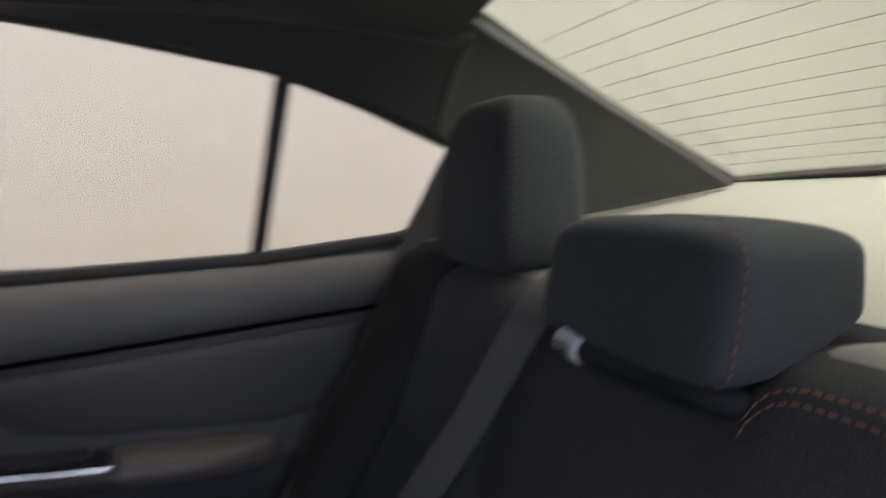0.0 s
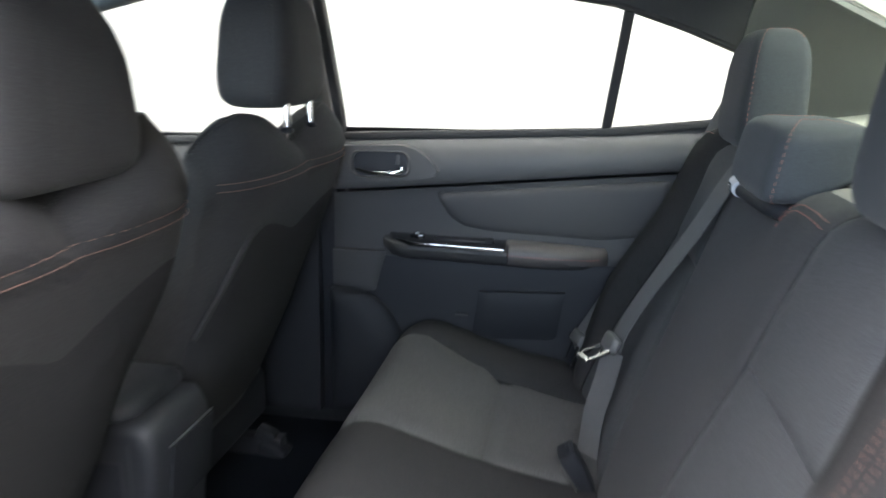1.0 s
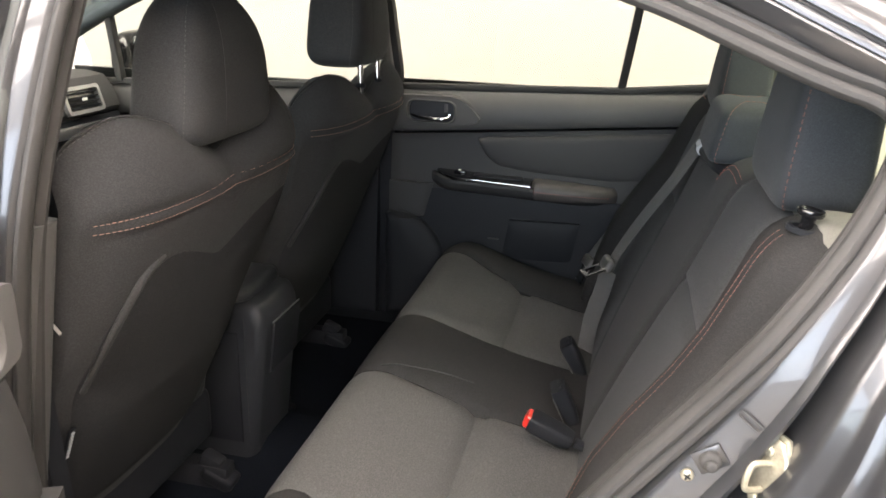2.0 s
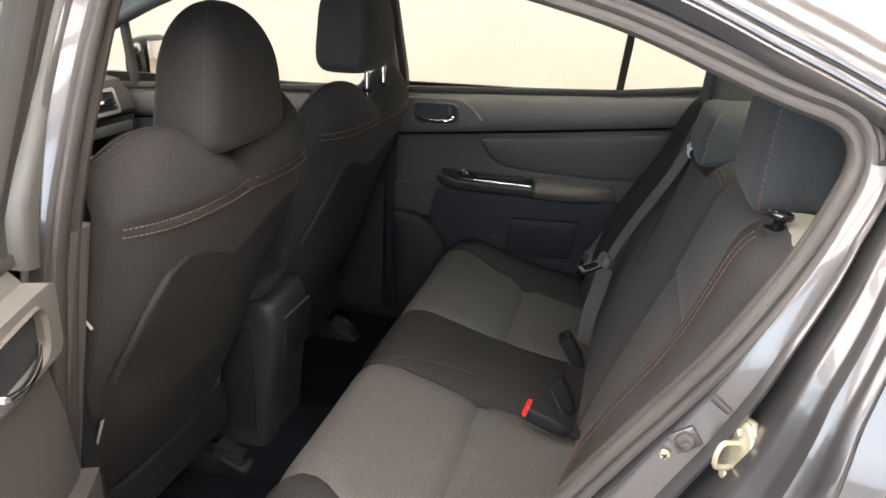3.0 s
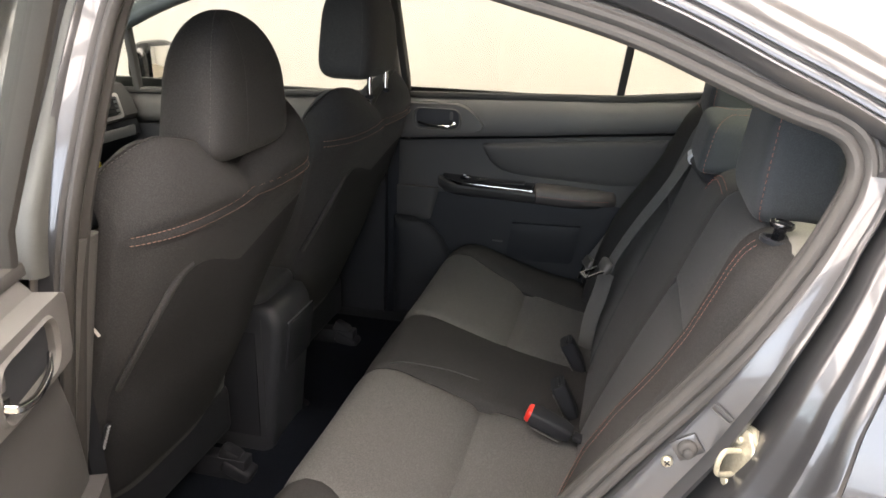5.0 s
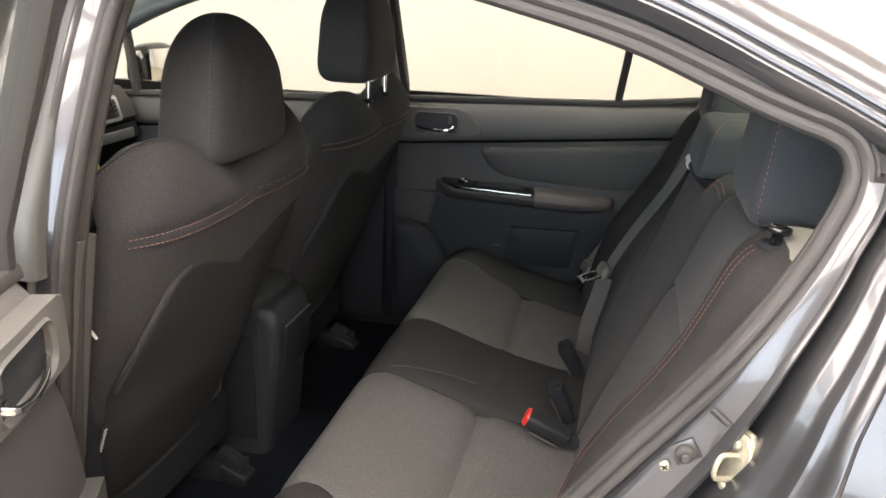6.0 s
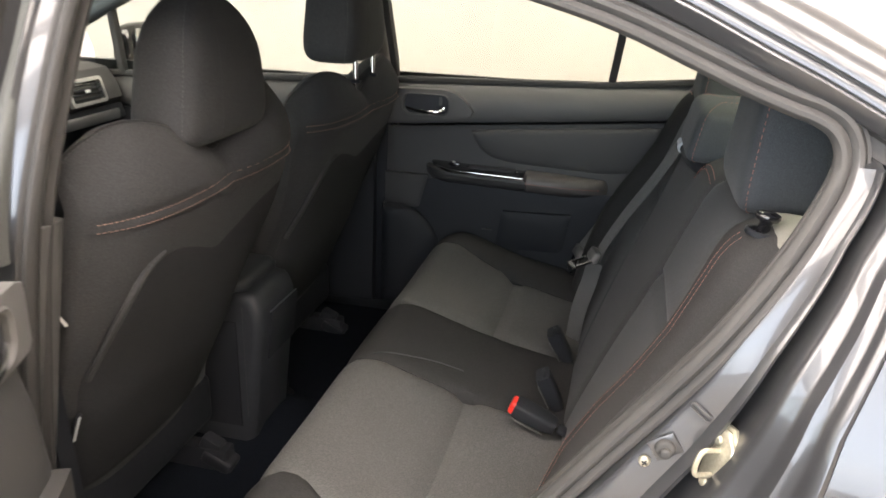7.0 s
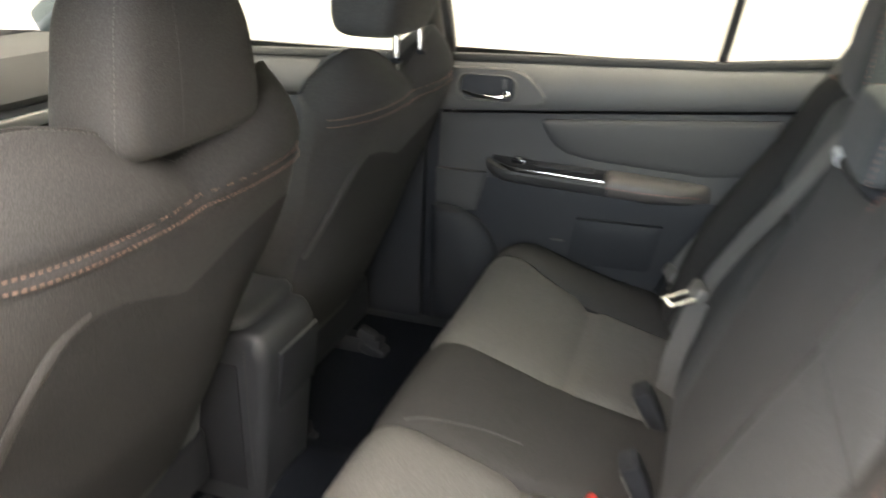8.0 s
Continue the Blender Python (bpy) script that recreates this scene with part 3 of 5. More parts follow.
# striker, bolts and bump stop on the door frame
SM = pose(0.526, -0.748, 0.841, 0, 12, 34) @ Matrix.Scale(0.62, 4)
plate = [(p[0], p[1] + (0.008 if p[1] > 0.02 and abs(p[0]) < 0.012 else 0)) for p in rrect(0.050, 0.096, 0.022, 6)]
st = part("striker_plate", moved(loft([[(h, a * k, b * k) for a, b in plate] for h, k in ((-0.004, 0.94), (-0.002, 1.0), (0.003, 1.0), (0.004, 1.10), (0.009, 1.10), (0.011, 1.04))]), SM), ZINC, car, "yellowed steel door striker")
loop = spline([(0, 0, 0.020), (-0.024, 0, 0.021), (-0.035, 0, 0.017), (-0.039, 0, 0.0), (-0.035, 0, -0.017), (-0.024, 0, -0.021), (0, 0, -0.020)], 30)
part("striker_loop", moved(tube(loop, 0.0044, 8, up=(0, 1, 0)), SM), ZINC, st, "pale steel striker loop")
for dz in (0.036, -0.036):
    part("striker_screw", moved(pillow(0.008, 0.008, 0.007, 0.9, 2, power=3), SM @ pose(-0.003, 0.006, dz, 0, -90, 0)), ZINC, st)
part("striker_foot", moved(box(0.034, 0.016, 0.07, 0.004), SM @ pose(0.026, 0.004, 0.0)), PAINT, st)
BM = pose(0.480, -0.7375, 0.843, 0, -33, 0)
base = part("bump_stop_base", moved(box(0.027, 0.004, 0.023, 0.0015), BM), PAINT, car)
part("bump_stop", moved(join(moved(pillow(0.0105, 0.0105, 0.010, 0.8, 2, power=3), pose(0, 0, 0, 90, 0, 0)), moved(pillow(0.006, 0.006, 0.006, 0.8, 2, power=3), pose(0, -0.010, 0, 90, 0, 0))), BM), RUBBER, base, "round rubber bump stop")
bolt = part("bolt", moved(pillow(0.0062, 0.0062, 0.006, 0.9, 2, power=3), pose(0.463, -0.736, 0.824, 90, 0, 0)), ZINC, car, "small cross-head screw")
part("bolt_slot", moved(box(0.0065, 0.002, 0.0012, 0), pose(0.463, -0.7422, 0.824, 0, 30, 0)), HARD, bolt)
part("bolt_slot", moved(box(0.0065, 0.002, 0.0012, 0), pose(0.463, -0.7422, 0.824, 0, -60, 0)), HARD, bolt)
rim = [Vector((a, 0, b)) for a, b in rrect(0.024, 0.006, 0.0025, 3)]
part("pressed_slot", moved(sweep(rim, circle(0.0009, 6), up=(0, 1, 0), closed=True), pose(0.507, -0.7385, 0.886, 0, 38, 0)), PAINT, car)
part("lower_pillar_trim", loft([[(-0.255 - 0.085 * k + a * 0.5, -0.672 - 0.03 * k + b, 0.963 - 0.56 * k) for a, b in rrect(0.10, 0.056, 0.016, 4)] for k in (0, 0.01, 0.25, 0.5, 0.75, 1.0)]), SOFT, car, "grey plastic lower pillar cover")

# ---- doors ----
L1 = lerp([-0.24, -0.22, 0.15, 0.51, 0.66], [0.836, 0.837, 0.868, 0.900, 0.912])


def loop_even(pts, n=64):
    """A closed outline of n points, evenly spaced, through pts."""
    p = [np.array(q, float) for q in pts]
    p.append(p[0])
    seg = [np.linalg.norm(b - a) for a, b in zip(p, p[1:])]
    cum = np.concatenate([[0], np.cumsum(seg)])
    out = []
    for k in range(n):
        d = cum[-1] * k / n
        i = min(int(np.searchsorted(cum, d, "right")) - 1, len(seg) - 1)
        out.append(p[i] + (p[i + 1] - p[i]) * ((d - cum[i]) / max(seg[i], 1e-9)))
    return out


def rear_door(to_world, label, glass_too=True):
    """A rear side door, seen from inside. to_world takes x along the closed door, q towards the cabin from the belt's plane, and z."""
    d = thing("rear_door", label, "car door", "rear side doors")
    W = to_world

    def bmw(bm):
        for v in bm.verts:
            v.co = W(*v.co)
        return bm
    x0, x1 = -0.245, 0.625

    def pad(u, v):
        x = x0 + (x1 - x0) * u
        zl, zh = L1(x), win_bot(x) - 0.006
        return (x, 0.050 - 0.012 * (1 - v) ** 2 - 0.048 * v ** 3.2, zl + (zh - zl) * v)
    part("belt_pad", bmw(patch(pad, 0, 1, 40, 14, seam=0.008, width=0.008, depth=0.03, sign=-1)), SOFT, d, "grey soft-touch upper trim")

    def mid(u, v):
        x = x0 + (x1 - x0) * u
        zl, zh = 0.68, L1(x) - 0.006
        z = zl + (zh - zl) * v
        return (x, 0.032 + 0.012 * (1 - v), z)
    part("middle_trim", bmw(patch(mid, 0, 1, 30, 10, seam=0.006, width=0.008, depth=0.03, sign=-1)), DOOR_MID, d, "dark middle door trim")
    ilo = lerp([0.0, 0.025, 0.06, 0.12, 0.36, 0.44, 0.50], [0.825, 0.785, 0.763, 0.753, 0.742, 0.752, 0.80])

    def ins(u, v):
        x = 0.0 + 0.5 * u
        zl, zh = ilo(x), L1(x) - 0.016
        t = v
        return (x, 0.047 + 0.004 * math.sin(math.pi * t) - 0.005 * (1 - t), zl + (zh - zl) * t)
    part("trim_insert", bmw(patch(ins, 0, 1, 34, 12, seam=0.006, width=0.005, depth=0.02, sign=-1)), DOOR_MID, d, "dark padded door insert")

    def low(u, v):
        x = x0 + (x1 - x0) * u
        z = 0.31 + (0.69 - 0.31) * v
        q = 0.05 + 0.018 * (1 - v) - 0.05 * step(0.3, 0.62, x) * (1 - v)
        return (x, q, z)
    part("lower_trim", bmw(patch(low, 0, 1, 30, 14, seam=0.006, width=0.01, depth=0.04, sign=-1)), HARD, d, "black plastic lower door trim")

    def column(u, v):
        return (-0.243 + (0.105 + 0.02 * v) * u, 0.058 + 0.004 * math.sin(math.pi * u), 0.603 + 0.10 * v)
    part("front_panel", bmw(patch(column, 0, 1, 10, 10, seam=0.008, width=0.007, depth=0.02, sign=-1, sides=(0, 1, 1, 0))), DOOR_MID, d, "plain panel before the armrest")

    def pocket(u, v):
        x = 0.092 + 0.19 * u + 0.018 * (v - 0.5)
        z = 0.50 + 0.122 * v + 0.006 * u
        return (x, 0.060 + 0.012 * v + 0.003 * math.sin(math.pi * v), z)
    part("door_pocket", bmw(patch(pocket, 0, 1, 18, 14, seam=0.005, width=0.016, depth=0.03, sign=-1)), HARD, d, "moulded door pocket")
    part("pocket_mark", bmw(slab(0.045, 0.075, 0.058, 0.064, 0.562, 0.566, 0.001)), DOOR_MID, d)

    def bump(u, v):
        x = -0.245 + u * (0.07 + 0.135 * math.sqrt(max(0.0, 1 - min(1.0, v) ** 2.4)))
        z = 0.31 + 0.305 * v
        return (x, 0.100 - 0.036 * u ** 3, z)
    part("speaker_housing", bmw(patch(bump, 0, 1, 18, 18, seam=0.02, width=0.012, depth=0.03, sign=-1)), HARD, d, "bulging black speaker housing")

    # handle: bezel, cup, lever, lock
    outer = loop_even([(-0.232, 0.940), (-0.19, 0.942), (-0.075, 0.944), (-0.045, 0.936), (-0.02, 0.918), (0.006, 0.890), (0.0, 0.878), (-0.02, 0.872), (-0.10, 0.864), (-0.225, 0.860), (-0.236, 0.865), (-0.238, 0.93)])
    c = np.array([-0.128, 0.902])
    inner0 = [c + np.array(p) for p in rrect(0.125, 0.054, 0.02, 6)]

    def by_angle(pts, like):
        ang = sorted((math.atan2(p[1] - c[1], p[0] - c[0]), i) for i, p in enumerate(pts))
        res = []
        for k in range(64):
            a = -math.pi + 2 * math.pi * k / 64
            dr = np.array([math.cos(a), math.sin(a)])
            best = None
            for p, q2 in zip(pts, pts[1:] + pts[:1]):
                e = q2 - p
                m2 = np.array([[dr[0], -e[0]], [dr[1], -e[1]]])
                if abs(np.linalg.det(m2)) < 1e-12:
                    continue
                r, s = np.linalg.solve(m2, p - c)
                if r > 0 and -1e-6 <= s <= 1 + 1e-6:
                    best = r if best is None else max(best, r)
            res.append(c + dr * (best or 0.01))
        return res
    o2, i2 = by_angle(outer, None), by_angle(inner0, None)

    def at_q(pts, q, k=1.0):
        return [(c[0] + (p[0] - c[0]) * k, q, c[1] + (p[1] - c[1]) * k) for p in pts]
    bez = loft([at_q(o2, 0.030, 1.0), at_q(o2, 0.053, 1.0), at_q(o2, 0.056, 0.985), at_q(i2, 0.057, 1.14), at_q(i2, 0.061, 1.07), at_q(i2, 0.057), at_q(i2, 0.034, 0.97)], cap=False)
    h = part("handle_bezel", bmw(bez), SOFT, d, "grey plastic handle surround")
    part("handle_cup", bmw(loft([at_q(i2, 0.050, 1.0), at_q(i2, 0.030, 0.98), at_q(i2, 0.020, 0.9), at_q(i2, 0.018, 0.3)])), VINYL, h, "dark handle recess")
    lev = spline([(-0.182, 0.054, 0.889), (-0.15, 0.064, 0.884), (-0.11, 0.068, 0.883), (-0.085, 0.063, 0.885), (-0.076, 0.053, 0.890)], 16)
    part("handle_lever", bmw(sweep(lev, rrect(0.006, 0.009, 0.003, 3), up=(0, 0, 1))), CHROME, h, "chrome door handle lever")
    part("lever_end", bmw(slab(-0.088, -0.075, 0.036, 0.056, 0.886, 0.898, 0.003)), CHROME, h)
    part("lock_knob", bmw(slab(-0.094, -0.083, 0.03, 0.052, 0.899, 0.924, 0.004)), SOFT, h, "small grey lock knob")

    # armrest with switch panel, chrome strip and pad
    def arm(x, k=1.0):
        t = (x + 0.118) / 0.50
        zt = 0.742 - 0.016 * t
        return zt
    rings = []
    for x in np.linspace(-0.122, 0.372, 30):
        e = max(0.02, min(1.0, (x + 0.128) / 0.06, (0.376 - x) / 0.10))
        zt = arm(x)
        qm = 0.03 + 0.078 * e ** 0.5
        rings.append([(x, 0.02, zt - 0.004), (x, qm - 0.012, zt - 0.006), (x, qm - 0.003, zt - 0.009), (x, qm - 0.001, zt - 0.016), (x, qm - 0.008, zt - 0.030), (x, qm - 0.035, zt - 0.046), (x, 0.02, zt - 0.06)])
    a = part("armrest", bmw(loft(rings)), DOOR_MID, d, "black armrest")
    rings = []
    for x in np.linspace(-0.108, 0.156, 24):
        e = max(0.15, min(1.0, (x + 0.115) / 0.07))
        zt, qm = arm(x), 0.03 + 0.076 * e ** 0.6
        rings.append([(x, 0.035, zt - 0.006), (x, 0.035, zt + 0.004), (x, qm - 0.01, zt + 0.003), (x, qm + 0.002, zt - 0.001), (x, qm + 0.002, zt - 0.008)])
    part("switch_panel", bmw(loft(rings)), GLOSS, a, "gloss black switch panel")
    part("grip_recess", bmw(slab(-0.0, 0.13, 0.05, 0.085, 0.738, 0.7425, 0.002)), HARD, a)
    part("window_switch", bmw(slab(-0.055, -0.025, 0.055, 0.075, 0.742, 0.750, 0.003)), GLOSS, a, "small window switch")
    part("switch_mark", bmw(slab(-0.045, -0.038, 0.062, 0.068, 0.750, 0.7515, 0)), WHITE, a)
    ch = [(x, 0.03 + 0.076 * max(0.15, min(1.0, (x + 0.115) / 0.07)) ** 0.6 + 0.004, arm(x) - 0.004) for x in np.linspace(-0.106, 0.157, 24)]
    part("chrome_strip", bmw(sweep(ch, rrect(0.004, 0.009, 0.0018, 2))), CHROME, a, "thin chrome trim strip")
    rings = []
    for i in range(25):
        x = 0.159 + 0.222 * i / 24
        e = math.sqrt(max(0.003, 1 - (max(0, (x - 0.20) / 0.183)) ** 2.2)) * min(1.0, 0.75 + (x - 0.159) / 0.02)
        zt = arm(x)
        q1 = 0.03 + 0.086 * e
        hgt = 0.036 * (0.3 + 0.7 * e)
        zt -= 0.010 * (1 - e)
        prof = [(0.025, -0.03), (0.025, 0.006), (q1 * 0.7, 0.010), (q1 - 0.014, 0.007), (q1 - 0.004, 0.0), (q1, -0.012), (q1 - 0.004, -0.026), (q1 - 0.014, -hgt)]
        rings.append([(x, q, zt + z) for q, z in prof])
    p = part("armrest_pad", bmw(loft(rings)), PADDED, a, "padded vinyl armrest")
    seam = [(x, 0.03 + 0.086 * math.sqrt(max(0.003, 1 - (max(0, (x - 0.20) / 0.183)) ** 2.2)) + 0.0005, arm(x) - 0.012 - 0.010 * (1 - math.sqrt(max(0.003, 1 - (max(0, (x - 0.20) / 0.183)) ** 2.2)))) for x in np.linspace(0.165, 0.36, 20)]
    part("stitching", bmw(stitches(seam)), THREAD, p, "red stitched seam")

    # window frame: belt moulding, top frame, division post
    bot = [(x, 0.004 + TUM * max(0, win_bot(x) - 0.985), win_bot(x) - 0.008) for x in np.linspace(x0, 0.638, 28)]
    part("belt_moulding", bmw(sweep(bot, rrect(0.026, 0.016, 0.004, 2))), RUBBER, d, "black rubber window moulding")
    top = [(x, TUM * max(0, win_top(x) - 0.985), win_top(x) + 0.004) for x in np.linspace(x0, 0.64, 30)]
    rear = spline([(0.642, TUM * 0.145, 1.132), (0.640, TUM * 0.10, 1.09), (0.622, TUM * 0.055, 1.04), (0.592, TUM * 0.026, 1.009)], 8)
    part("window_frame", bmw(sweep(top + rear[1:], rrect(0.018, 0.020, 0.005, 2), up=(0, 1, 0.3))), RUBBER, d, "black window frame")
    fr = [(-0.232, TUM * max(0, z - 0.985), z) for z in np.linspace(0.96, 1.285, 8)]
    part("front_frame", bmw(sweep(fr, rrect(0.03, 0.02, 0.005, 2), up=(1, 0, 0))), RUBBER, d)
    po = [(0.362 + 0.028 * k, TUM * (0.002 + 0.235 * k) - 0.002, 0.985 + 0.238 * k) for k in np.linspace(0, 1, 6)]
    part("division_post", bmw(sweep(po, rrect(0.018, 0.020, 0.004, 2), up=(1, 0, 0))), RUBBER, d, "black quarter window post")
    # outer skin
    def skin(u, v):
        return (-0.27 + 0.90 * u, -0.10 - 0.03 * math.sin(math.pi * min(1, 0.2 + 0.8 * v)) + 0.07 * step(0.8, 1, v), 0.33 + 0.645 * v)
    part("outer_skin", bmw(patch(skin, 0, lambda u: 1.0, 14, 14, seam=0, depth=-0.008)), PAINT, d, "dark grey metallic door skin")
    part("front_edge", bmw(slab(-0.262, -0.248, -0.10, -0.002, 0.33, 0.955, 0.006)), PAINT, d)

    def pane(u, v):
        x = -0.235 + 0.61 * u
        zl, zh = win_bot(x) - 0.01, win_top(x)
        z = zl + (zh - zl) * v
        return (x + 0.0, TUM * max(0, z - 0.985) - 0.006, z)

    def pane2(u, v):
        x = 0.375 + 0.262 * u
        zl, zh = win_bot(x) - 0.01, win_top(x)
        z = zl + (zh - zl) * v
        return (x, TUM * max(0, z - 0.985) - 0.006, z)
    if glass_too:
        for f, nm in ((pane, "window_pane"), (pane2, "quarter_pane")):
            o = part(nm, bmw(patch(f, 0, 1, 10, 6, seam=0, depth=0.004)), GLASS, d, "clear side window glass")
    return d


rear_door(lambda x, q, z: Vector((x, 0.70 - q, z)), "closed rear door with grey and black trim and chrome handle")
# the open door: turned about its front edge
ang = radians(70)
dx, dy = math.cos(ang), -math.sin(ang)
nx, ny = math.sin(ang), math.cos(ang)
FX, FY = -0.22, -0.806


def open_world(x, q, z):
    s = x + 0.245
    q += -0.17 * max(0.0, z - 0.95) + 0.012 * step(0.88, 0.76, z)
    return Vector((FX + dx * s + nx * q, FY + dy * s + ny * q, z + 0.016))


rear_door(open_world, "open rear door with grey trim and chrome handle")

# closed front doors
wz = lambda x, v: win_bot(x) + (win_top(x) - win_bot(x)) * v
for sgn in (1, -1):
    fd = thing("front_door", "closed front door with dark grey trim", "car door", "front side doors")
    part("belt_pad", patch(lambda u, v: (-1.25 + 0.97 * u, sgn * (0.66 + 0.03 * v ** 3), 0.828 + 0.03 * u + (win_bot(-1.25 + 0.97 * u) - 0.843 - 0.03 * u) * v), 0, 1, 20, 8, seam=0.006, width=0.008, depth=0.03, sign=sgn), DOOR_MID, fd, "dark soft-touch upper trim")
    part("lower_trim", patch(lambda u, v: (-1.25 + 0.97 * u, sgn * (0.655 - 0.03 * (1 - v)), 0.3 + (0.518 + 0.03 * u) * v), 0, 1, 12, 10, seam=0.006, depth=0.03 * sgn), HARD, fd, "black plastic door trim")
    part("armrest", moved(box(0.5, 0.09, 0.06, 0.02, seg=3), pose(-0.72, sgn * 0.63, 0.72)), HARD, fd)
    o = part("window_pane", patch(lambda u, v: (-1.20 + 0.9 * u, sgn * (0.70 - TUM * max(0, wz(-1.2 + 0.9 * u, v) - 0.985)), wz(-1.2 + 0.9 * u, v)), 0, 1, 12, 6, seam=0, depth=0.004), GLASS, fd, "clear side window glass")
    part("belt_moulding", sweep([(x, sgn * 0.695, win_bot(x) - 0.008) for x in np.linspace(-1.25, -0.3, 14)], rrect(0.026, 0.016, 0.004, 2)), RUBBER, fd)
    part("window_post", sweep([(-1.098 + 0.012 * k, sgn * (0.69 - 0.5 * 0.09 * k), 0.925 + 0.20 * k) for k in np.linspace(0, 1, 4)], rrect(0.026, 0.022, 0.005, 2), up=(1, 0, 0)), RUBBER, fd)
    part("outer_skin", patch(lambda u, v: (-1.3 + 0.98 * u, sgn * (0.775 + 0.035 * math.sin(math.pi * v) - 0.03 * v), 0.33 + 0.62 * v), 0, 1, 10, 10, seam=0, depth=0.008), PAINT, fd)

# nose, boot and underside of the body, closing the car
def bonnet(u, v):
    x = -1.40 - 0.95 * u
    return (x, v * (0.76 - 0.10 * u ** 3), 0.955 - 0.10 * u - 0.16 * u ** 4 - 0.05 * abs(v) ** 4)


part("bonnet", patch(bonnet, -1, 1, 14, 14, seam=0, depth=0.02), PAINT, car, "dark grey metallic bonnet")
part("front_end", patch(lambda u, v: (-2.34 - 0.10 * math.sin(math.pi * u) * (1 - v * v), v * 0.76, 0.70 - 0.48 * u), -1, 1, 8, 14, seam=0, depth=0.02), PAINT, car)
part("boot_end", patch(lambda u, v: (1.60 + 0.05 * math.sin(math.pi * u) * (1 - v * v), v * 0.84, 1.03 - 0.75 * u), -1, 1, 8, 14, seam=0, depth=0.02), PAINT, car)
part("underbody", slab(-2.3, 1.6, -0.74, 0.74, 0.16, 0.21, 0.02), HARD, car)
for sgn in (1, -1):
    part("front_wing", patch(lambda u, v: (-1.30 - 1.04 * u, sgn * (0.80 - 0.06 * u ** 3), max(0.36 * math.sqrt(max(0, 1 - ((1.30 + 1.04 * u - 1.78) / 0.36) ** 2)) + 0.30, 0.25) * (1 - v) + (0.90 - 0.10 * u - 0.14 * u ** 4) * v), 0, 1, 40, 8, seam=0, depth=0.008), PAINT, car)
    if sgn > 0:
        part("rear_wing", patch(lambda u, v: (0.62 + 1.0 * u, 0.80, max(0.36 * math.sqrt(max(0, 1 - ((0.62 + 1.0 * u - 0.95) / 0.36) ** 2)) + 0.30, 0.25) * (1 - v) + (0.96 - 0.0 * u) * v), 0, 1, 40, 8, seam=0, depth=0.008), PAINT, car)
    for wx in (-1.78, 0.95):
        ring = [(a, b) for a, b in rrect(0.20, 0.12, 0.03, 4)]
        ty = part("wheel_tyre", moved(loft([[((0.262 + b) * math.cos(k), a, (0.262 + b) * math.sin(k)) for a, b in ring] for k in np.linspace(0, 2 * math.pi, 41)], cap=False), pose(wx, sgn * 0.72, 0.322)), RUBBER, car, "black rubber tyre")
        part("wheel_rim", moved(loft([[(r * math.cos(k), h, r * math.sin(k)) for k in np.linspace(0, 2 * math.pi, 33)[:-1]] for r, h in ((0.215, -0.08), (0.215, 0.07), (0.19, 0.06), (0.06, 0.035), (0.05, 0.06))]), pose(wx, sgn * 0.72, 0.322, 0, 0, 0 if sgn > 0 else 180)), SATIN, ty, "silver wheel rim")

# door mirror on the far side
mir = thing("door_mirror", "dark grey door mirror on the far front door", "mirror")
part("housing", moved(pillow(0.125, 0.045, 0.15, 0.9, 3.0, power=3.0), pose(-1.175, 0.90, 0.905)), GLOSS, mir)
part("mirror_glass", moved(box(0.004, 0.17, 0.10, 0.0015), pose(-1.113, 0.90, 0.99, 0, 0, -12)), MIRROR, mir, "silvered mirror glass")
part("arm", moved(box(0.05, 0.12, 0.04, 0.01), pose(-1.16, 0.79, 0.89)), HARD, mir)

# middle pillar on the far side with its trim, and front pillar
for sgn in (1, -1):
    if sgn > 0:
        part("lower_pillar_cover", slab(-0.32, -0.235, sgn * 0.705 - 0.03, sgn * 0.705 + 0.03, 0.28, 0.95, 0.008), HARD, car)
    bp = [(-0.275, sgn * (side_y(z) - 0.0), z) for z in np.linspace(0.93, 1.29, 12)]
    part("middle_pillar", sweep(bp, rrect(0.075, 0.05, 0.012, 3), up=(1, 0, 0)), TRIM, car, "grey trimmed middle pillar")
    ap = spline([(-1.44, sgn * 0.72, 0.965), (-1.30, sgn * 0.69, 1.045), (-1.15, sgn * 0.65, 1.116), (-0.95, sgn * 0.61, 1.198), (-0.75, sgn * 0.575, 1.258), (-0.5, sgn * 0.55, 1.303), (-0.3, sgn * 0.54, 1.318)], 18)
    part("front_pillar", sweep(ap, rrect(0.06, 0.075, 0.02, 3)), PILLAR, car, "blue-grey trimmed front pillar")
part("windscreen", patch(lambda u, v: (-1.42 + 0.86 * u - 0.06 * (1 - v * v), v * (0.70 - 0.15 * u), 0.97 + 0.31 * u + 0.045 * math.sin(math.pi * min(1, max(0, u)))), -1, 1, 10, 10, seam=0, depth=0.004), GLASS, car, "clear windscreen")

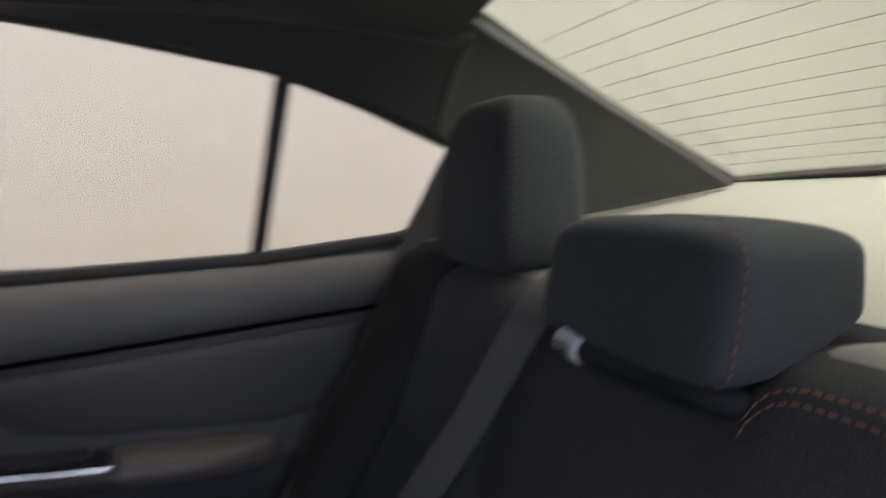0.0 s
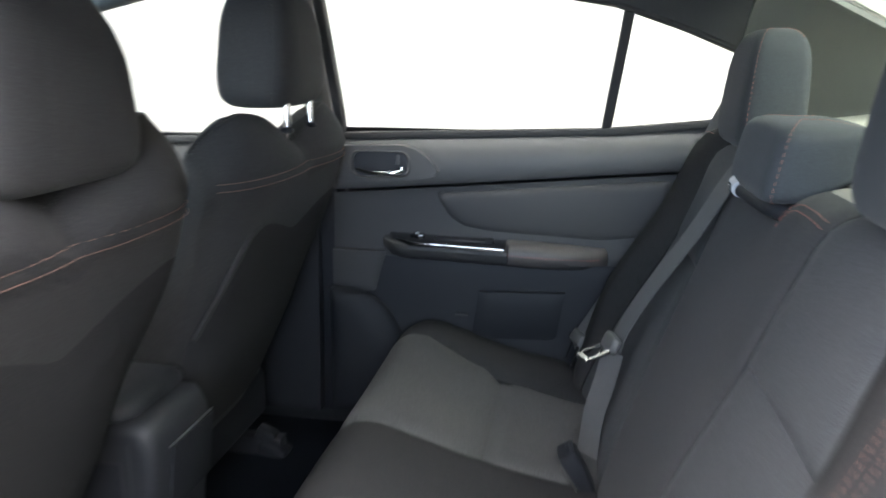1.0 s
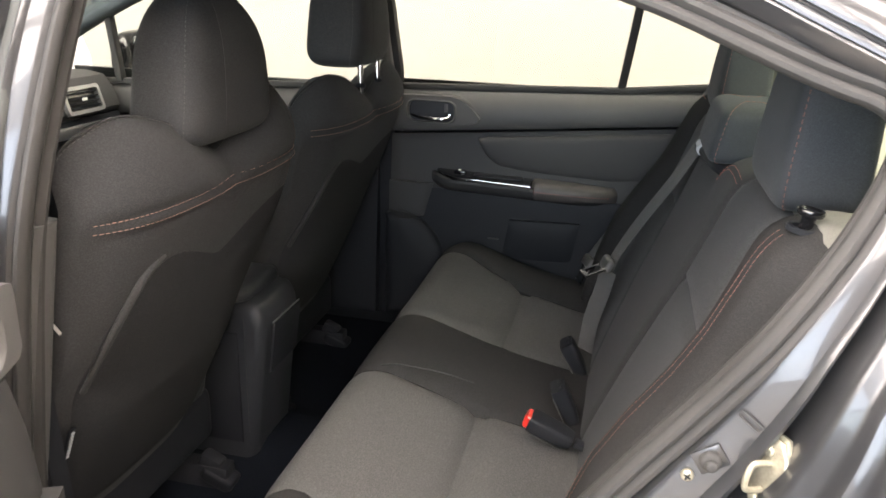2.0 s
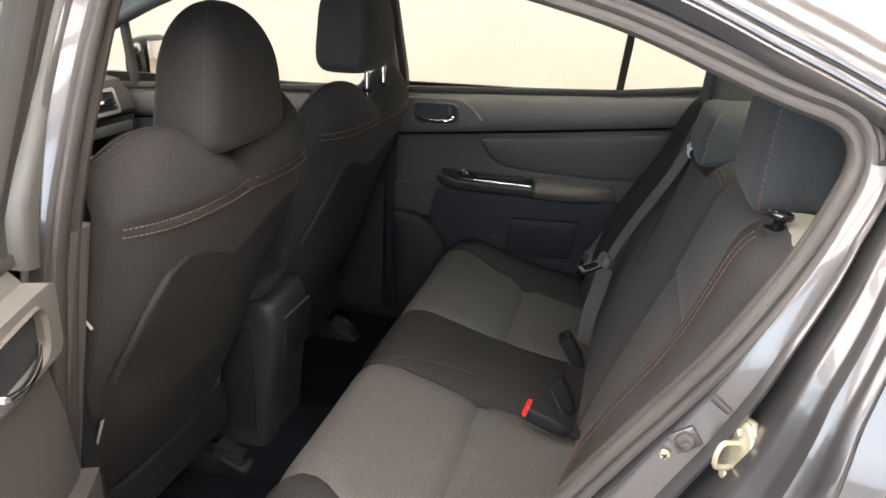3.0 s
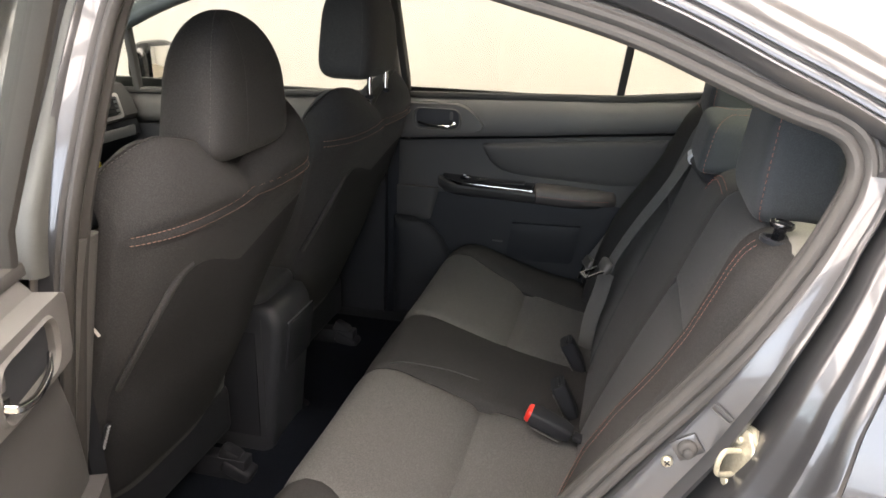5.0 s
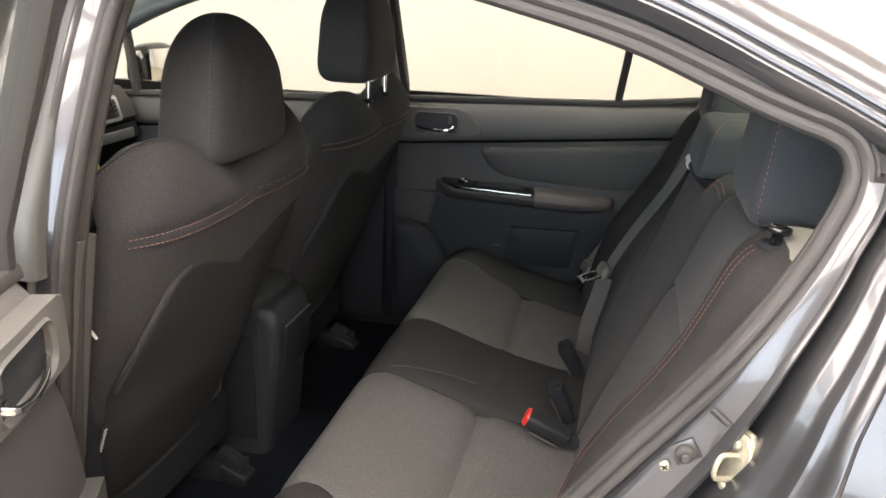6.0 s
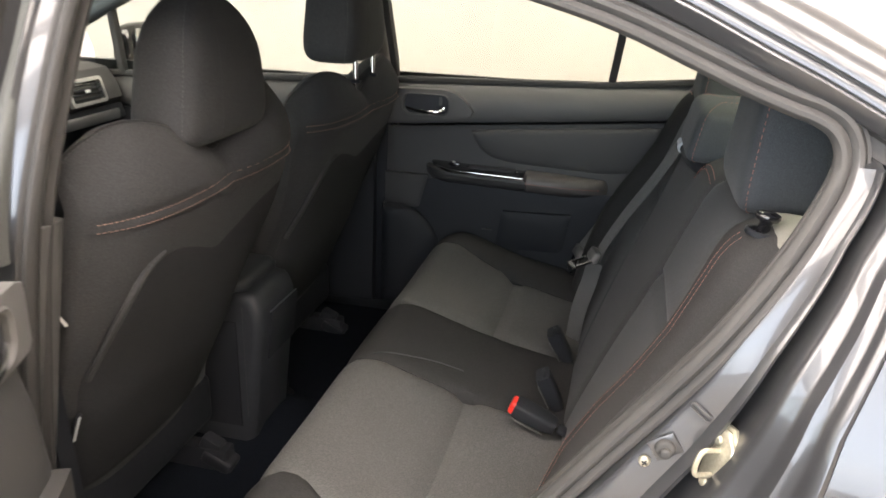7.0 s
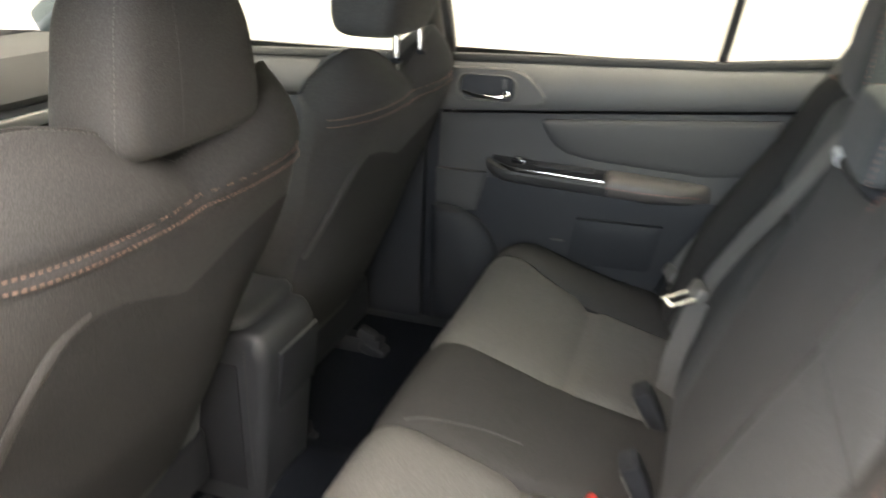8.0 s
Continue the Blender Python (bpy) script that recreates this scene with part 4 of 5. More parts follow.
# ---- rear bench ----
bench = thing("rear_bench_seat", "charcoal rear bench seat with grey knit inserts and red stitching", "car seat")
CUSH = spline([(-0.025, 0.30), (-0.063, 0.40), (-0.083, 0.47), (-0.076, 0.512), (-0.047, 0.541), (-0.002, 0.545), (0.06, 0.527), (0.175, 0.492), (0.29, 0.468), (0.37, 0.457), (0.44, 0.45)], 200)
CU = [i / 200 for i in range(201)]
cx_of = lambda u: float(np.interp(u, CU, [p[0] for p in CUSH]))
cz_of = lambda u: float(np.interp(u, CU, [p[1] for p in CUSH]))


def cushion(u, y):
    x, z = cx_of(u), cz_of(u)
    a = abs(y)
    k = step(0.2, 0.5, u)
    z += 0.012 * k * step(0.46, 0.56, a) - 0.05 * step(0.61, 0.69, a) * k
    z += 0.008 * k * math.exp(-(y / 0.10) ** 2)
    z -= 0.008 * k * math.exp(-((a - 0.31) / 0.10) ** 2)
    if u > 0.4 and 0.131 < a < 0.49:
        z -= 0.014 * math.exp(-abs((x - 0.175) / 0.013) ** 1.5) + 0.004 * math.exp(-((x - 0.175) / 0.03) ** 2)
    x += 0.03 * step(0.56, 0.69, a) * (1 - step(0.35, 0.6, u))
    return (x, y, z)


c_in = lambda u: 0.133
c_out = lambda u: float(np.interp(cx_of(u) + (0 if u > 0.3 else -1), [-2, -0.07, 0.0, 0.08, 0.175, 0.33, 0.44], [0.55, 0.555, 0.54, 0.505, 0.478, 0.455, 0.45]))
c_near = lambda u: float(np.interp(cx_of(u) + (0 if u > 0.3 else -1), [-2, -0.07, -0.02, 0.02, 0.05, 0.10, 0.20, 0.33, 0.44], [0.52, 0.51, 0.503, 0.52, 0.545, 0.565, 0.55, 0.50, 0.47]))
for sgn in (1, -1):
    lo_f = (lambda u: c_in(u)) if sgn > 0 else (lambda u: -c_near(u))
    hi_f = (lambda u: c_out(u)) if sgn > 0 else (lambda u: -c_in(u))
    part("cushion_insert", patch(cushion, lo_f, hi_f, 84, 18, seam=0.009, width=0.012, depth=0.05), FAB_GREY, bench, "light grey knit cushion insert")
    lo_b = (lambda u: c_out(u)) if sgn > 0 else (lambda u: -0.69)
    hi_b = (lambda u: 0.69) if sgn > 0 else (lambda u: -c_near(u))
    part("cushion_bolster", patch(cushion, lo_b, hi_b, 40, 12, seam=0.007, width=0.010, depth=0.05), FAB_SEAT, bench, "charcoal cushion side")
part("cushion_centre", patch(cushion, -0.133, 0.133, 44, 14, seam=0.007, width=0.010, depth=0.04), FAB_SEAT, bench, "charcoal centre of the cushion")
part("cushion_base", slab(-0.03, 0.42, -0.66, 0.66, 0.26, 0.43, 0.02), FAB_DARK, bench)
pts = []
for x, y in spline([(-0.02, -0.126), (0.0, -0.114), (0.035, -0.097), (0.096, -0.074), (0.15, -0.066)], 30):
    u = max((c for c in CU if c > 0.3), key=lambda c: -abs(cx_of(c) - x))
    pts.append(Vector(cushion(u, y)) + Vector((0, 0, 0.0005)))
part("piping", tube(pts, 0.0013, 6), FAB_MID, bench, "thin curved seam on the centre")

# seat back
BACK = spline([(0.350, 0.40), (0.374, 0.50), (0.428, 0.66), (0.482, 0.80), (0.518, 0.90), (0.538, 0.957), (0.556, 0.980), (0.588, 0.992), (0.63, 0.990), (0.665, 0.98)], 200)
bx_of = lambda u: float(np.interp(u, CU, [p[0] for p in BACK]))
bz_of = lambda u: float(np.interp(u, CU, [p[1] for p in BACK]))
bu_at = lambda z: CU[int(np.argmin([abs(p[1] - z) + (1 if p[0] > 0.57 else 0) for p in BACK]))]


bulge = lerp([0.40, 0.62, 0.69, 0.75, 0.81, 0.86, 0.96, 1.0], [0.045, 0.058, 0.058, 0.048, 0.028, 0.016, 0.006, 0.0])


def back(u, y):
    x, z = bx_of(u), bz_of(u)
    a = abs(y)
    k = 1 - step(0.72, 0.95, u)
    x -= bulge(z) * step(0.43, 0.52, a) * (1 - 0.6 * step(0.58, 0.67, a))
    x += 0.10 * step(0.58, 0.68, a) * (0.4 + 0.6 * k)
    x -= 0.005 * k * math.exp(-((y + 0.02) / 0.16) ** 4)
    z -= 0.035 * step(0.55, 0.67, a) * (1 - k)
    z += 0.016 * step(0.42, 0.50, a) * (1 - step(0.56, 0.66, a)) * step(0.45, 0.8, u)
    if a < 0.2:
        z -= 0.022 * step(0.7, 0.9, u) * (1 - step(0.082, 0.108, abs(y - 0.005)))
    return (x, y, z)


U_S = bu_at(0.815)
b_in = lambda u: float(np.interp(bz_of(u) if bx_of(u) < 0.57 else 1.1, [0.40, 0.6, 0.80, 0.9, 0.97, 1.1], [0.12, 0.155, 0.19, 0.20, 0.215, 0.215]))
b_out = lambda u: float(np.interp(bz_of(u) if bx_of(u) < 0.57 else 1.1, [0.40, 0.6, 0.80, 0.9, 0.97, 1.1], [0.50, 0.475, 0.445, 0.435, 0.44, 0.44]))
U_T = bu_at(0.965)
for sgn in (1, -1):
    if sgn > 0:
        lo_i, hi_i, lo_o, hi_o = b_in, b_out, b_out, (lambda u: 0.685)
    else:
        lo_i, hi_i, lo_o, hi_o = (lambda u: -b_out(u)), (lambda u: -b_in(u)), (lambda u: -0.685), (lambda u: -b_out(u))
    part("back_insert", patch(back, lo_i, hi_i, 18, 14, seam=0.010, width=0.009, depth=0.04, u1=U_S), FAB_MID, bench, "dark grey cloth lower back insert")
    part("back_insert", patch(back, lo_i, hi_i, 18, 14, seam=0.010, width=0.009, depth=0.04, u0=U_S), FAB_MID, bench, "dark grey cloth upper back insert")
    part("back_bolster", patch(back, lo_o, hi_o, 44, 14, seam=0.006, width=0.008, depth=0.05), FAB_SEAT, bench, "charcoal side bolster")
part("back_centre", patch(back, lambda u: -b_in(u), lambda u: b_in(u), 44, 22, seam=0.005, width=0.008, depth=0.05), FAB_BACK, bench, "charcoal centre back")
part("back_shell", slab(0.60, 0.67, -0.62, 0.62, 0.30, 0.95, 0.02), HARD, bench)


def on_back(y, z=None, u=None, lift=0.002):
    u = bu_at(z) if u is None else u
    p, n = np.array(back(u, y)), normal_of(back, u, y)
    return Vector(p + n * lift)


HEM_U = lerp([-0.215, -0.17, -0.13, -0.115, -0.106, -0.1015, -0.1], [0.820, 0.824, 0.824, 0.818, 0.808, 0.798, 0.785])
for off in (0.0, 0.013):
    # over the shoulder of the wide part and down its outer bolster
    pts = [on_back(-0.519 - off * 1.35 - 0.01 * (1 - u), u=u) for u in np.linspace(0.14, 0.84, 60)]
    part("stitching", stitches(pts, 0.00032, 0.0044, 0.0020), THREAD, bench, "double red stitched seam")
    # hem beside the centre headrest, turning down at its inner corner
    if off:
        pts = [on_back(y, u=HEM_U(y)) for y in np.concatenate([np.linspace(-0.215, -0.115, 20), np.linspace(-0.113, -0.1, 18)])]
    else:
        pts = [on_back(y, u=min(0.87, HEM_U(y) + 0.013)) for y in np.linspace(-0.215, -0.098, 26)]
    part("stitching", stitches(pts, 0.0006, 0.0048, 0.003), THREAD, bench, "double red stitched hem")
    pts = [on_back(y, u=0.80 + off * 1.8 - 1.2 * max(0, 0.165 - y)) for y in np.linspace(0.142, 0.21, 16)]
    part("stitching", stitches(pts, 0.00055), THREAD, bench)
pts = [on_back(y, u=U_T + 0.03) for y in np.linspace(0.50, 0.58, 10)]
part("stitching", stitches(pts, 0.0006), THREAD, bench)

# backrest top, with rear window light put into its pale colour
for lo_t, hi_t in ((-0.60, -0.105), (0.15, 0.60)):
    part("back_top", patch(lambda u, v: tuple(np.array(back(u, v)) + np.array([0.002, 0, 0.0035])), lo_t, hi_t, 8, 24, seam=0.004, width=0.006, depth=0.006, u0=0.875, u1=1.0), FELT_LIT, bench, "grey felt on top of the backrest, lightened for rear window light")

# release knob on the seat's shoulder
KM = pose(0.567, -0.538, 1.002, 0, 8, 0) @ Matrix.Scale(0.8, 4)
collar = part("knob_collar", moved(loft([[(x * r, y * r, h) for x, y in circle(1.0, 28)] for r, h in ((0.0235, -0.004), (0.0235, 0.002), (0.021, 0.004), (0.0175, 0.003), (0.0165, -0.006), (0.004, -0.007))]), KM), HARD, bench, "round black knob collar")
part("release_knob", moved(loft([[(x * r, y * r, h) for x, y in circle(1.0, 28)] for r, h in ((0.0085, -0.006), (0.0085, 0.014), (0.0105, 0.017), (0.0155, 0.019), (0.0175, 0.0225), (0.0175, 0.0255), (0.016, 0.0275), (0.0135, 0.0275), (0.012, 0.0255), (0.003, 0.025))]), KM), GLOSS, collar, "black seat release knob")


def head_restraint(name, label, at, hw, hd, h, top, lean, posts, post_h, mat_front, tilt=0, power=4.5, n=4.0, belly=0.0, sx=0.0, crown=0.0, cut=0.0, ptop=None):
    t = thing(name, label, "headrest", "headrests", at=at)
    t.rotation_euler = (0, radians(tilt), 0)
    bm = pillow(hw, hd, h, top, n, lean, 26, 52, power, belly, ptop)
    for v in bm.verts:
        k = v.co.z / h
        v.co.z -= crown * (v.co.y / hw) ** 2 * k
        v.co.z += cut * step(-0.2 * hd, 0.9 * hd, v.co.x) * (1 - k)
    pad = part("pad", moved(bm, pose(sx, 0, post_h)), mat_front, t)
    for y in posts:
        po = part("post", tube([(0, y, -0.03), (0, y, post_h + 0.03)], 0.0068, 12), CHROME, t, "chrome headrest post")
        part("post_sleeve", moved(pillow(0.013, 0.013, 0.012, 0.9, 2.6, power=3), pose(0, y, -0.004)), HARD, po, "black plastic sleeve")
    return t, pad


def ring_seam(hw, hd, h, top, n, lean, power, post_h, side, y_of, belly=0.0, out=0.0012, sx=0.0, crown=0.0, ptop=None):
    """A path over a pillow's face at a fixed share of its width, from one base edge over the top to the other."""
    pts = []
    for a0 in np.linspace(-1.2, 2.4, 64):
        a = min(a0, math.pi - a0)
        fwd = side if a0 < math.pi / 2 else -side
        pw = ptop if ptop and a > 0 else power
        zz = math.copysign(abs(math.sin(a)) ** (2 / pw), math.sin(a))
        k = abs(math.cos(a)) ** (2 / pw)
        z = h * (zz + 1) / 2
        t = z / h
        w, d = hw * (1 + (top - 1) * t) * k, hd * (1 - 0.15 * t) * k
        cy = y_of
        cxx = (1 - abs(cy) ** n) ** (1 / n)
        pts.append(Vector((sx + lean * t + fwd * (d * cxx + out) + belly * math.sin(math.pi * t), w * cy + math.copysign(out, cy), z + post_h - crown * (w * cy / hw) ** 2 * t)))
    return pts


# outboard and centre headrests of the rear bench
for y, sg in ((0.365, -1), (-0.35, 1)):
    t, pad = head_restraint("rear_headrest", "charcoal rear headrest with red stitched edge", (0.597, y, 0.985), 0.120, 0.054, 0.192, 0.76, 0.012, (-0.05, 0.05), 0.004, FAB_DARK, power=5.0, n=6.5, ptop=3.4)
    for yy in (0.965, -0.965):
        part("stitching", stitches(ring_seam(0.120, 0.054, 0.192, 0.76, 6.5, 0.012, 5.0, 0.004, -1, yy, ptop=3.4), 0.00055, 0.0048, 0.0034), THREAD, pad, "red stitched edge")
t, pad = head_restraint("rear_centre_headrest", "low charcoal centre headrest with red stitched edges", (0.5665, 0.006, 0.967), 0.112, 0.060, 0.096, 0.97, 0.01, (-0.05, 0.05), 0.0, FAB_DARK, power=5.6, n=8.0, crown=0.005, cut=0.03)
for yy in (0.975, -0.975):
    part("stitching", stitches(ring_seam(0.112, 0.060, 0.096, 0.97, 8.0, 0.01, 5.6, 0.0, -1, yy, crown=0.005), 0.00055, 0.0048, 0.0034), THREAD, pad, "red stitched edge")

# ---- front seats ----


def front_seat(cy, hr_up, name_label, wide=1.0, drop=0.0, size=1.0, shift=(0, 0, 0)):
    s = thing("bucket_seat", name_label, "car seat", "front seats", at=Vector((0, cy, 0)) * size + Vector(shift))
    s.scale = (size, size, size)
    zb = 0.34
    wf = lerp([0, 0.25, 0.5, 0.7, 0.85, 0.93, 1.0], [wide * w for w in (0.235, 0.262, 0.282, 0.293, 0.297, 0.295, 0.288)])
    top_line = spline([(0, 0.972), (0.03, 0.986), (0.075, 1.011), (0.13, 1.036), (0.193, 1.052), (0.225, 1.051), (0.247, 1.043), (0.275, 1.024), (0.29, 1.0)], 80)
    shoulder = lerp([p[0] for p in top_line], [p[1] for p in top_line])

    def ztop(a):
        return shoulder(0.29 * abs(a)) - drop * abs(a)

    def xr(z):
        return -0.185 - 0.36 * max(0, 0.95 - z) - 0.10 * max(0, 0.6 - z)

    def rear(t, a, lift=0.0):
        y = wf(t) * a
        z = zb + t * (ztop(a) - zb)
        roll = max(0, (t - 0.86) / 0.14)
        k = 1 - step(0.45, 0.6, t) * (1 - step(0.68, 0.86, t))
        curl = 0.055 * abs(a) ** 5 * k + 0.045 * abs(a) ** 10 * (1 - k)
        curl += 0.085 * max(0.0, a) ** 4 * (1 - step(0.45, 0.8, t))
        # the padded fold under the double seam
        fold = 0.004 * math.exp(-((z - 0.924) / 0.007) ** 2) - 0.003 * math.exp(-((z - 0.9355) / 0.004) ** 2) - 0.003 * math.exp(-((z - 0.9125) / 0.004) ** 2)
        x = xr(z) - curl - 0.045 * roll ** 2.2 + fold * (1 - abs(a) ** 8)
        return np.array([x + lift, y, z])
    N, rings = 36, []
    for t in list(np.linspace(0, 0.78, 24)) + list(np.linspace(0.80, 1.0, 34)):
        th = (0.135 + 0.03 * math.sin(math.pi * t)) * math.sqrt(max(0.0, 1 - max(0, (t - 0.82) / 0.18) ** 2)) + 0.004
        aa = [math.sin(math.pi / 2 * (-1 + 2 * j / N)) for j in range(N + 1)]
        r1 = [rear(t, a) for a in aa]
        r2 = []
        for a in aa[::-1]:
            p = rear(t, a)
            p[0] -= th * (1 - 0.35 * abs(a) ** 6) * (1 - 0.7 * abs(a) ** 3 * step(0.55, 0.85, t)) + 0.004
            r2.append(p)
        rings.append(r1 + r2[1:-1])
    b = part("backrest", loft(rings), FAB_BACK, s, "charcoal cloth backrest", angle=60)

    # map pocket panel on the rear, with a curved side edge; its darker colour imitates shade
    def pk(u, v):
        t = 0.10 + 0.635 * u
        return tuple(rear(t, v, 0.007 * (1 - step(0.82, 1.0, u))))
    edge_line = spline([(0.1, -0.86), (0.25, -0.90), (0.40, -0.93), (0.50, -0.935), (0.58, -0.92), (0.64, -0.87), (0.69, -0.78), (0.72, -0.68), (0.735, -0.59)], 80)
    edge_a = lerp([p[0] for p in edge_line], [p[1] for p in edge_line])
    plo = lambda u: edge_a(0.10 + 0.635 * u)
    part("map_pocket", patch(pk, plo, 0.93, 56, 26, seam=0.005, width=0.010, depth=0.008, sign=-1, sides=(1, 0, 1, 1)), POCKET_SHADE, s, "cloth map pocket on the seat's rear")
    part("pocket_hem", sweep([Vector(pk(u, plo(u) * 0.98)) + Vector((0.001 - 0.003 * step(0.93, 1, u), 0, 0)) for u in np.linspace(0.62, 1.0, 30)], circle(0.0042, 10, 1.7, 1.0), up=(1, 0, 0.2)), FAB_BACK, s, "rolled cloth hem of the pocket")
    for k in (0.0, 0.0115):
        pts = []
        for a in np.linspace(-0.96, 0.96, 90):
            z = 0.9345 - k
            t = (z - zb) / (ztop(a) - zb)
            nrm = np.cross(rear(t, a + 0.01) - rear(t, a - 0.01), rear(min(t + 0.01, 1), a) - rear(t - 0.01, a))
            pts.append(Vector(rear(t, a) + nrm / np.linalg.norm(nrm) * 0.0018))
        part("stitching", stitches(pts, 0.00055, 0.0046, 0.003), THREAD_PALE, b, "double pale red stitched seam")
    edge = [Vector(rear(1.0, a, -0.002)) + Vector((0, 0, 0.0012)) for a in np.linspace(-0.99, 0.99, 100)]
    part("piping", tube(edge, 0.0016, 6), FAB_BACK, b)
    part("stitching", stitches([p + Vector((0.0035, 0, -0.0012)) for p in edge], 0.0005, 0.004, 0.003), THREAD_GREY, b)
    # cushion and base
    c = part("cushion", moved(box(0.50, 0.50, 0.15, 0.05, seg=4), pose(-0.66, 0, 0.46, 0, 10, 0)), FAB_DARK, s, "charcoal seat cushion")
    part("base_trim", moved(box(0.46, 0.47, 0.12, 0.02, seg=3), pose(-0.64, 0, 0.35)), HARD, s)
    for y in (-0.2, 0.2):
        part("seat_rail", slab(-0.92, -0.36, y - 0.02, y + 0.02, 0.18, 0.245, 0.005), HARD, s, "black steel seat rail")
        part("rail_foot", moved(join(box(0.075, 0.05, 0.035, 0.01, seg=3), moved(box(0.05, 0.034, 0.04, 0.008), pose(-0.03, 0, 0.022))), pose(-0.385, y, 0.212, 0, 24, 0)), HARD, s, "black rail end cap")
    if not hr_up:
        tag = part("side_tag", moved(box(0.004, 0.014, 0.055, 0.001), pose(-0.338, -0.264, 0.594, 0, 20, 0)), HARD, s, "small black and white side tag")
        for i in range(8):
            part("tag_print", moved(box(0.003, 0.006, 0.003, 0.0003), pose(-0.3355 + 0.0021 * (i - 3.5), -0.264, 0.594 + 0.0058 * (i - 3.5), 0, 20, 0)), LABEL, tag)
    # headrest
    hz = 1.0 + (0.034 if hr_up else -0.010)
    at = (-0.224 if hr_up else -0.235, 0.413 if hr_up else -0.279, 0.995)
    post_h = hz - 0.995
    dims = (0.137, 0.076, 0.228, 0.70) if hr_up else (0.1415, 0.063, 0.2255, 0.70)
    sx, tops = (-0.052, 2.6) if hr_up else (-0.022, 2.2)
    t, pad = head_restraint("front_headrest", "charcoal front headrest" + (" raised on chrome posts" if hr_up else " pushed fully down"), at, *dims, 0.0, (-0.062, 0.062) if hr_up else (-0.07, 0.07), post_h, FAB_BACK, power=4.2 if hr_up else 6.5, n=4.8, belly=0.006, sx=sx, ptop=tops)
    t.location = Vector(at) * size + Vector(shift)
    t.scale = (size, size, size)
    for yy in (-0.97, -0.35):
        path = ring_seam(*dims, 4.8, 0.0, 4.2 if hr_up else 6.5, post_h, 1, yy, 0.006, sx=sx, ptop=tops, out=0.0006 if yy < -0.5 else 0.0001)
        part("stitching", stitches(path, 0.0004, 0.004, 0.003), THREAD_GREY if yy < -0.5 else FAB_BACK, pad)
    return s


front_seat(-0.300, False, "charcoal front seat with red double stitching across its back", size=0.958, shift=(0.0166, -0.0597, 0.0533))
front_seat(0.392, True, "charcoal front seat with raised headrest and red stitching", 1.05, 0.026, size=0.968, shift=(0.0126, -0.0455, 0.0406))

# ---- centre console ----
con = thing("centre_console", "black centre console with padded armrest lid", "console", at=(0.016, -0.014, 0.014))
CON = [(-0.318, 0.235), (-0.300, 0.40), (-0.288, 0.50), (-0.284, 0.555), (-0.286, 0.578), (-0.294, 0.597), (-0.306, 0.606), (-0.345, 0.610), (-0.60, 0.610), (-0.88, 0.58), (-0.88, 0.235)]


def con_ring(y, inset):
    return [(x - inset * (1.0 if i < 6 else 0.3), y, z - inset * (0.3 if i < 4 else 1.0 if i < 10 else 0)) for i, (x, z) in enumerate(CON)]


HW = 0.088
part("body", loft([con_ring(y, k) for y, k in ((-HW, 0.022), (-HW + 0.003, 0.012), (-HW + 0.009, 0.004), (-HW + 0.018, 0.0), (HW - 0.018, 0.0), (HW - 0.009, 0.004), (HW - 0.003, 0.012), (HW, 0.022))]), VINYL, con, "", 50)
rings = []
for z, hw, x_, r in ((0.606, 0.082, -0.326, 0.03), (0.611, 0.089, -0.320, 0.034), (0.620, 0.090, -0.320, 0.034), (0.629, 0.087, -0.324, 0.034), (0.635, 0.079, -0.334, 0.03), (0.638, 0.06, -0.356, 0.024), (0.639, 0.03, -0.40, 0.02)):
    rings.append([((-0.68 + x_) / 2 + p[0], p[1], z) for p in rrect(x_ + 0.68, 2 * hw, r, 6)])
part("armrest_lid", loft(rings), VINYL, con, "padded black armrest lid")
part("rear_panel", moved(box(0.008, 0.128, 0.115, 0.004), pose(-0.2885, 0.018, 0.50, 0, 7, 0)), HARD, con, "black rear panel")
part("silver_line", moved(box(0.003, 0.128, 0.0025, 0.0005), pose(-0.2822, 0.016, 0.558)), SATIN, con, "thin silver trim line")
for y in (-1, 1):
    part("side_stitching", stitches([Vector((-0.325, y * (HW + 0.001), z)) for z in np.linspace(0.32, 0.585, 14)], 0.0007), THREAD_GREY, con)
part("side_panel", moved(box(0.40, 0.004, 0.25, 0.002), pose(-0.54, -HW - 0.0015, 0.42)), HARD, con)

# ---- seat belts and buckles ----


def webbing(pts, up, w=0.047, n=30):
    return sweep(spline(pts, n), rrect(w, 0.0016, 0.0007, 1), up=up)


mb = thing("centre_seat_belt", "grey seat belt hanging over the bench with its tongue", "seat belt", "seat belts")
part("webbing", webbing([(0.62, 0.172, 1.0), (0.565, 0.165, 0.998), (0.530, 0.16, 0.970), (0.482, 0.19, 0.87), (0.430, 0.228, 0.77), (0.392, 0.245, 0.69), (0.380, 0.238, 0.655)], (-0.8, -0.25, 0.44)), WEB, mb, "grey woven webbing")
part("webbing", webbing([(0.378, 0.235, 0.655), (0.368, 0.238, 0.60), (0.352, 0.243, 0.53), (0.345, 0.243, 0.45)], (-0.6, -0.8, 0.1), 0.042), WEB, mb, "grey woven webbing")
tg = part("tongue_grip", moved(box(0.018, 0.052, 0.030, 0.008, seg=3), pose(0.374, 0.228, 0.672, 0, 25, 15)), SOFT, mb, "grey plastic tongue grip")
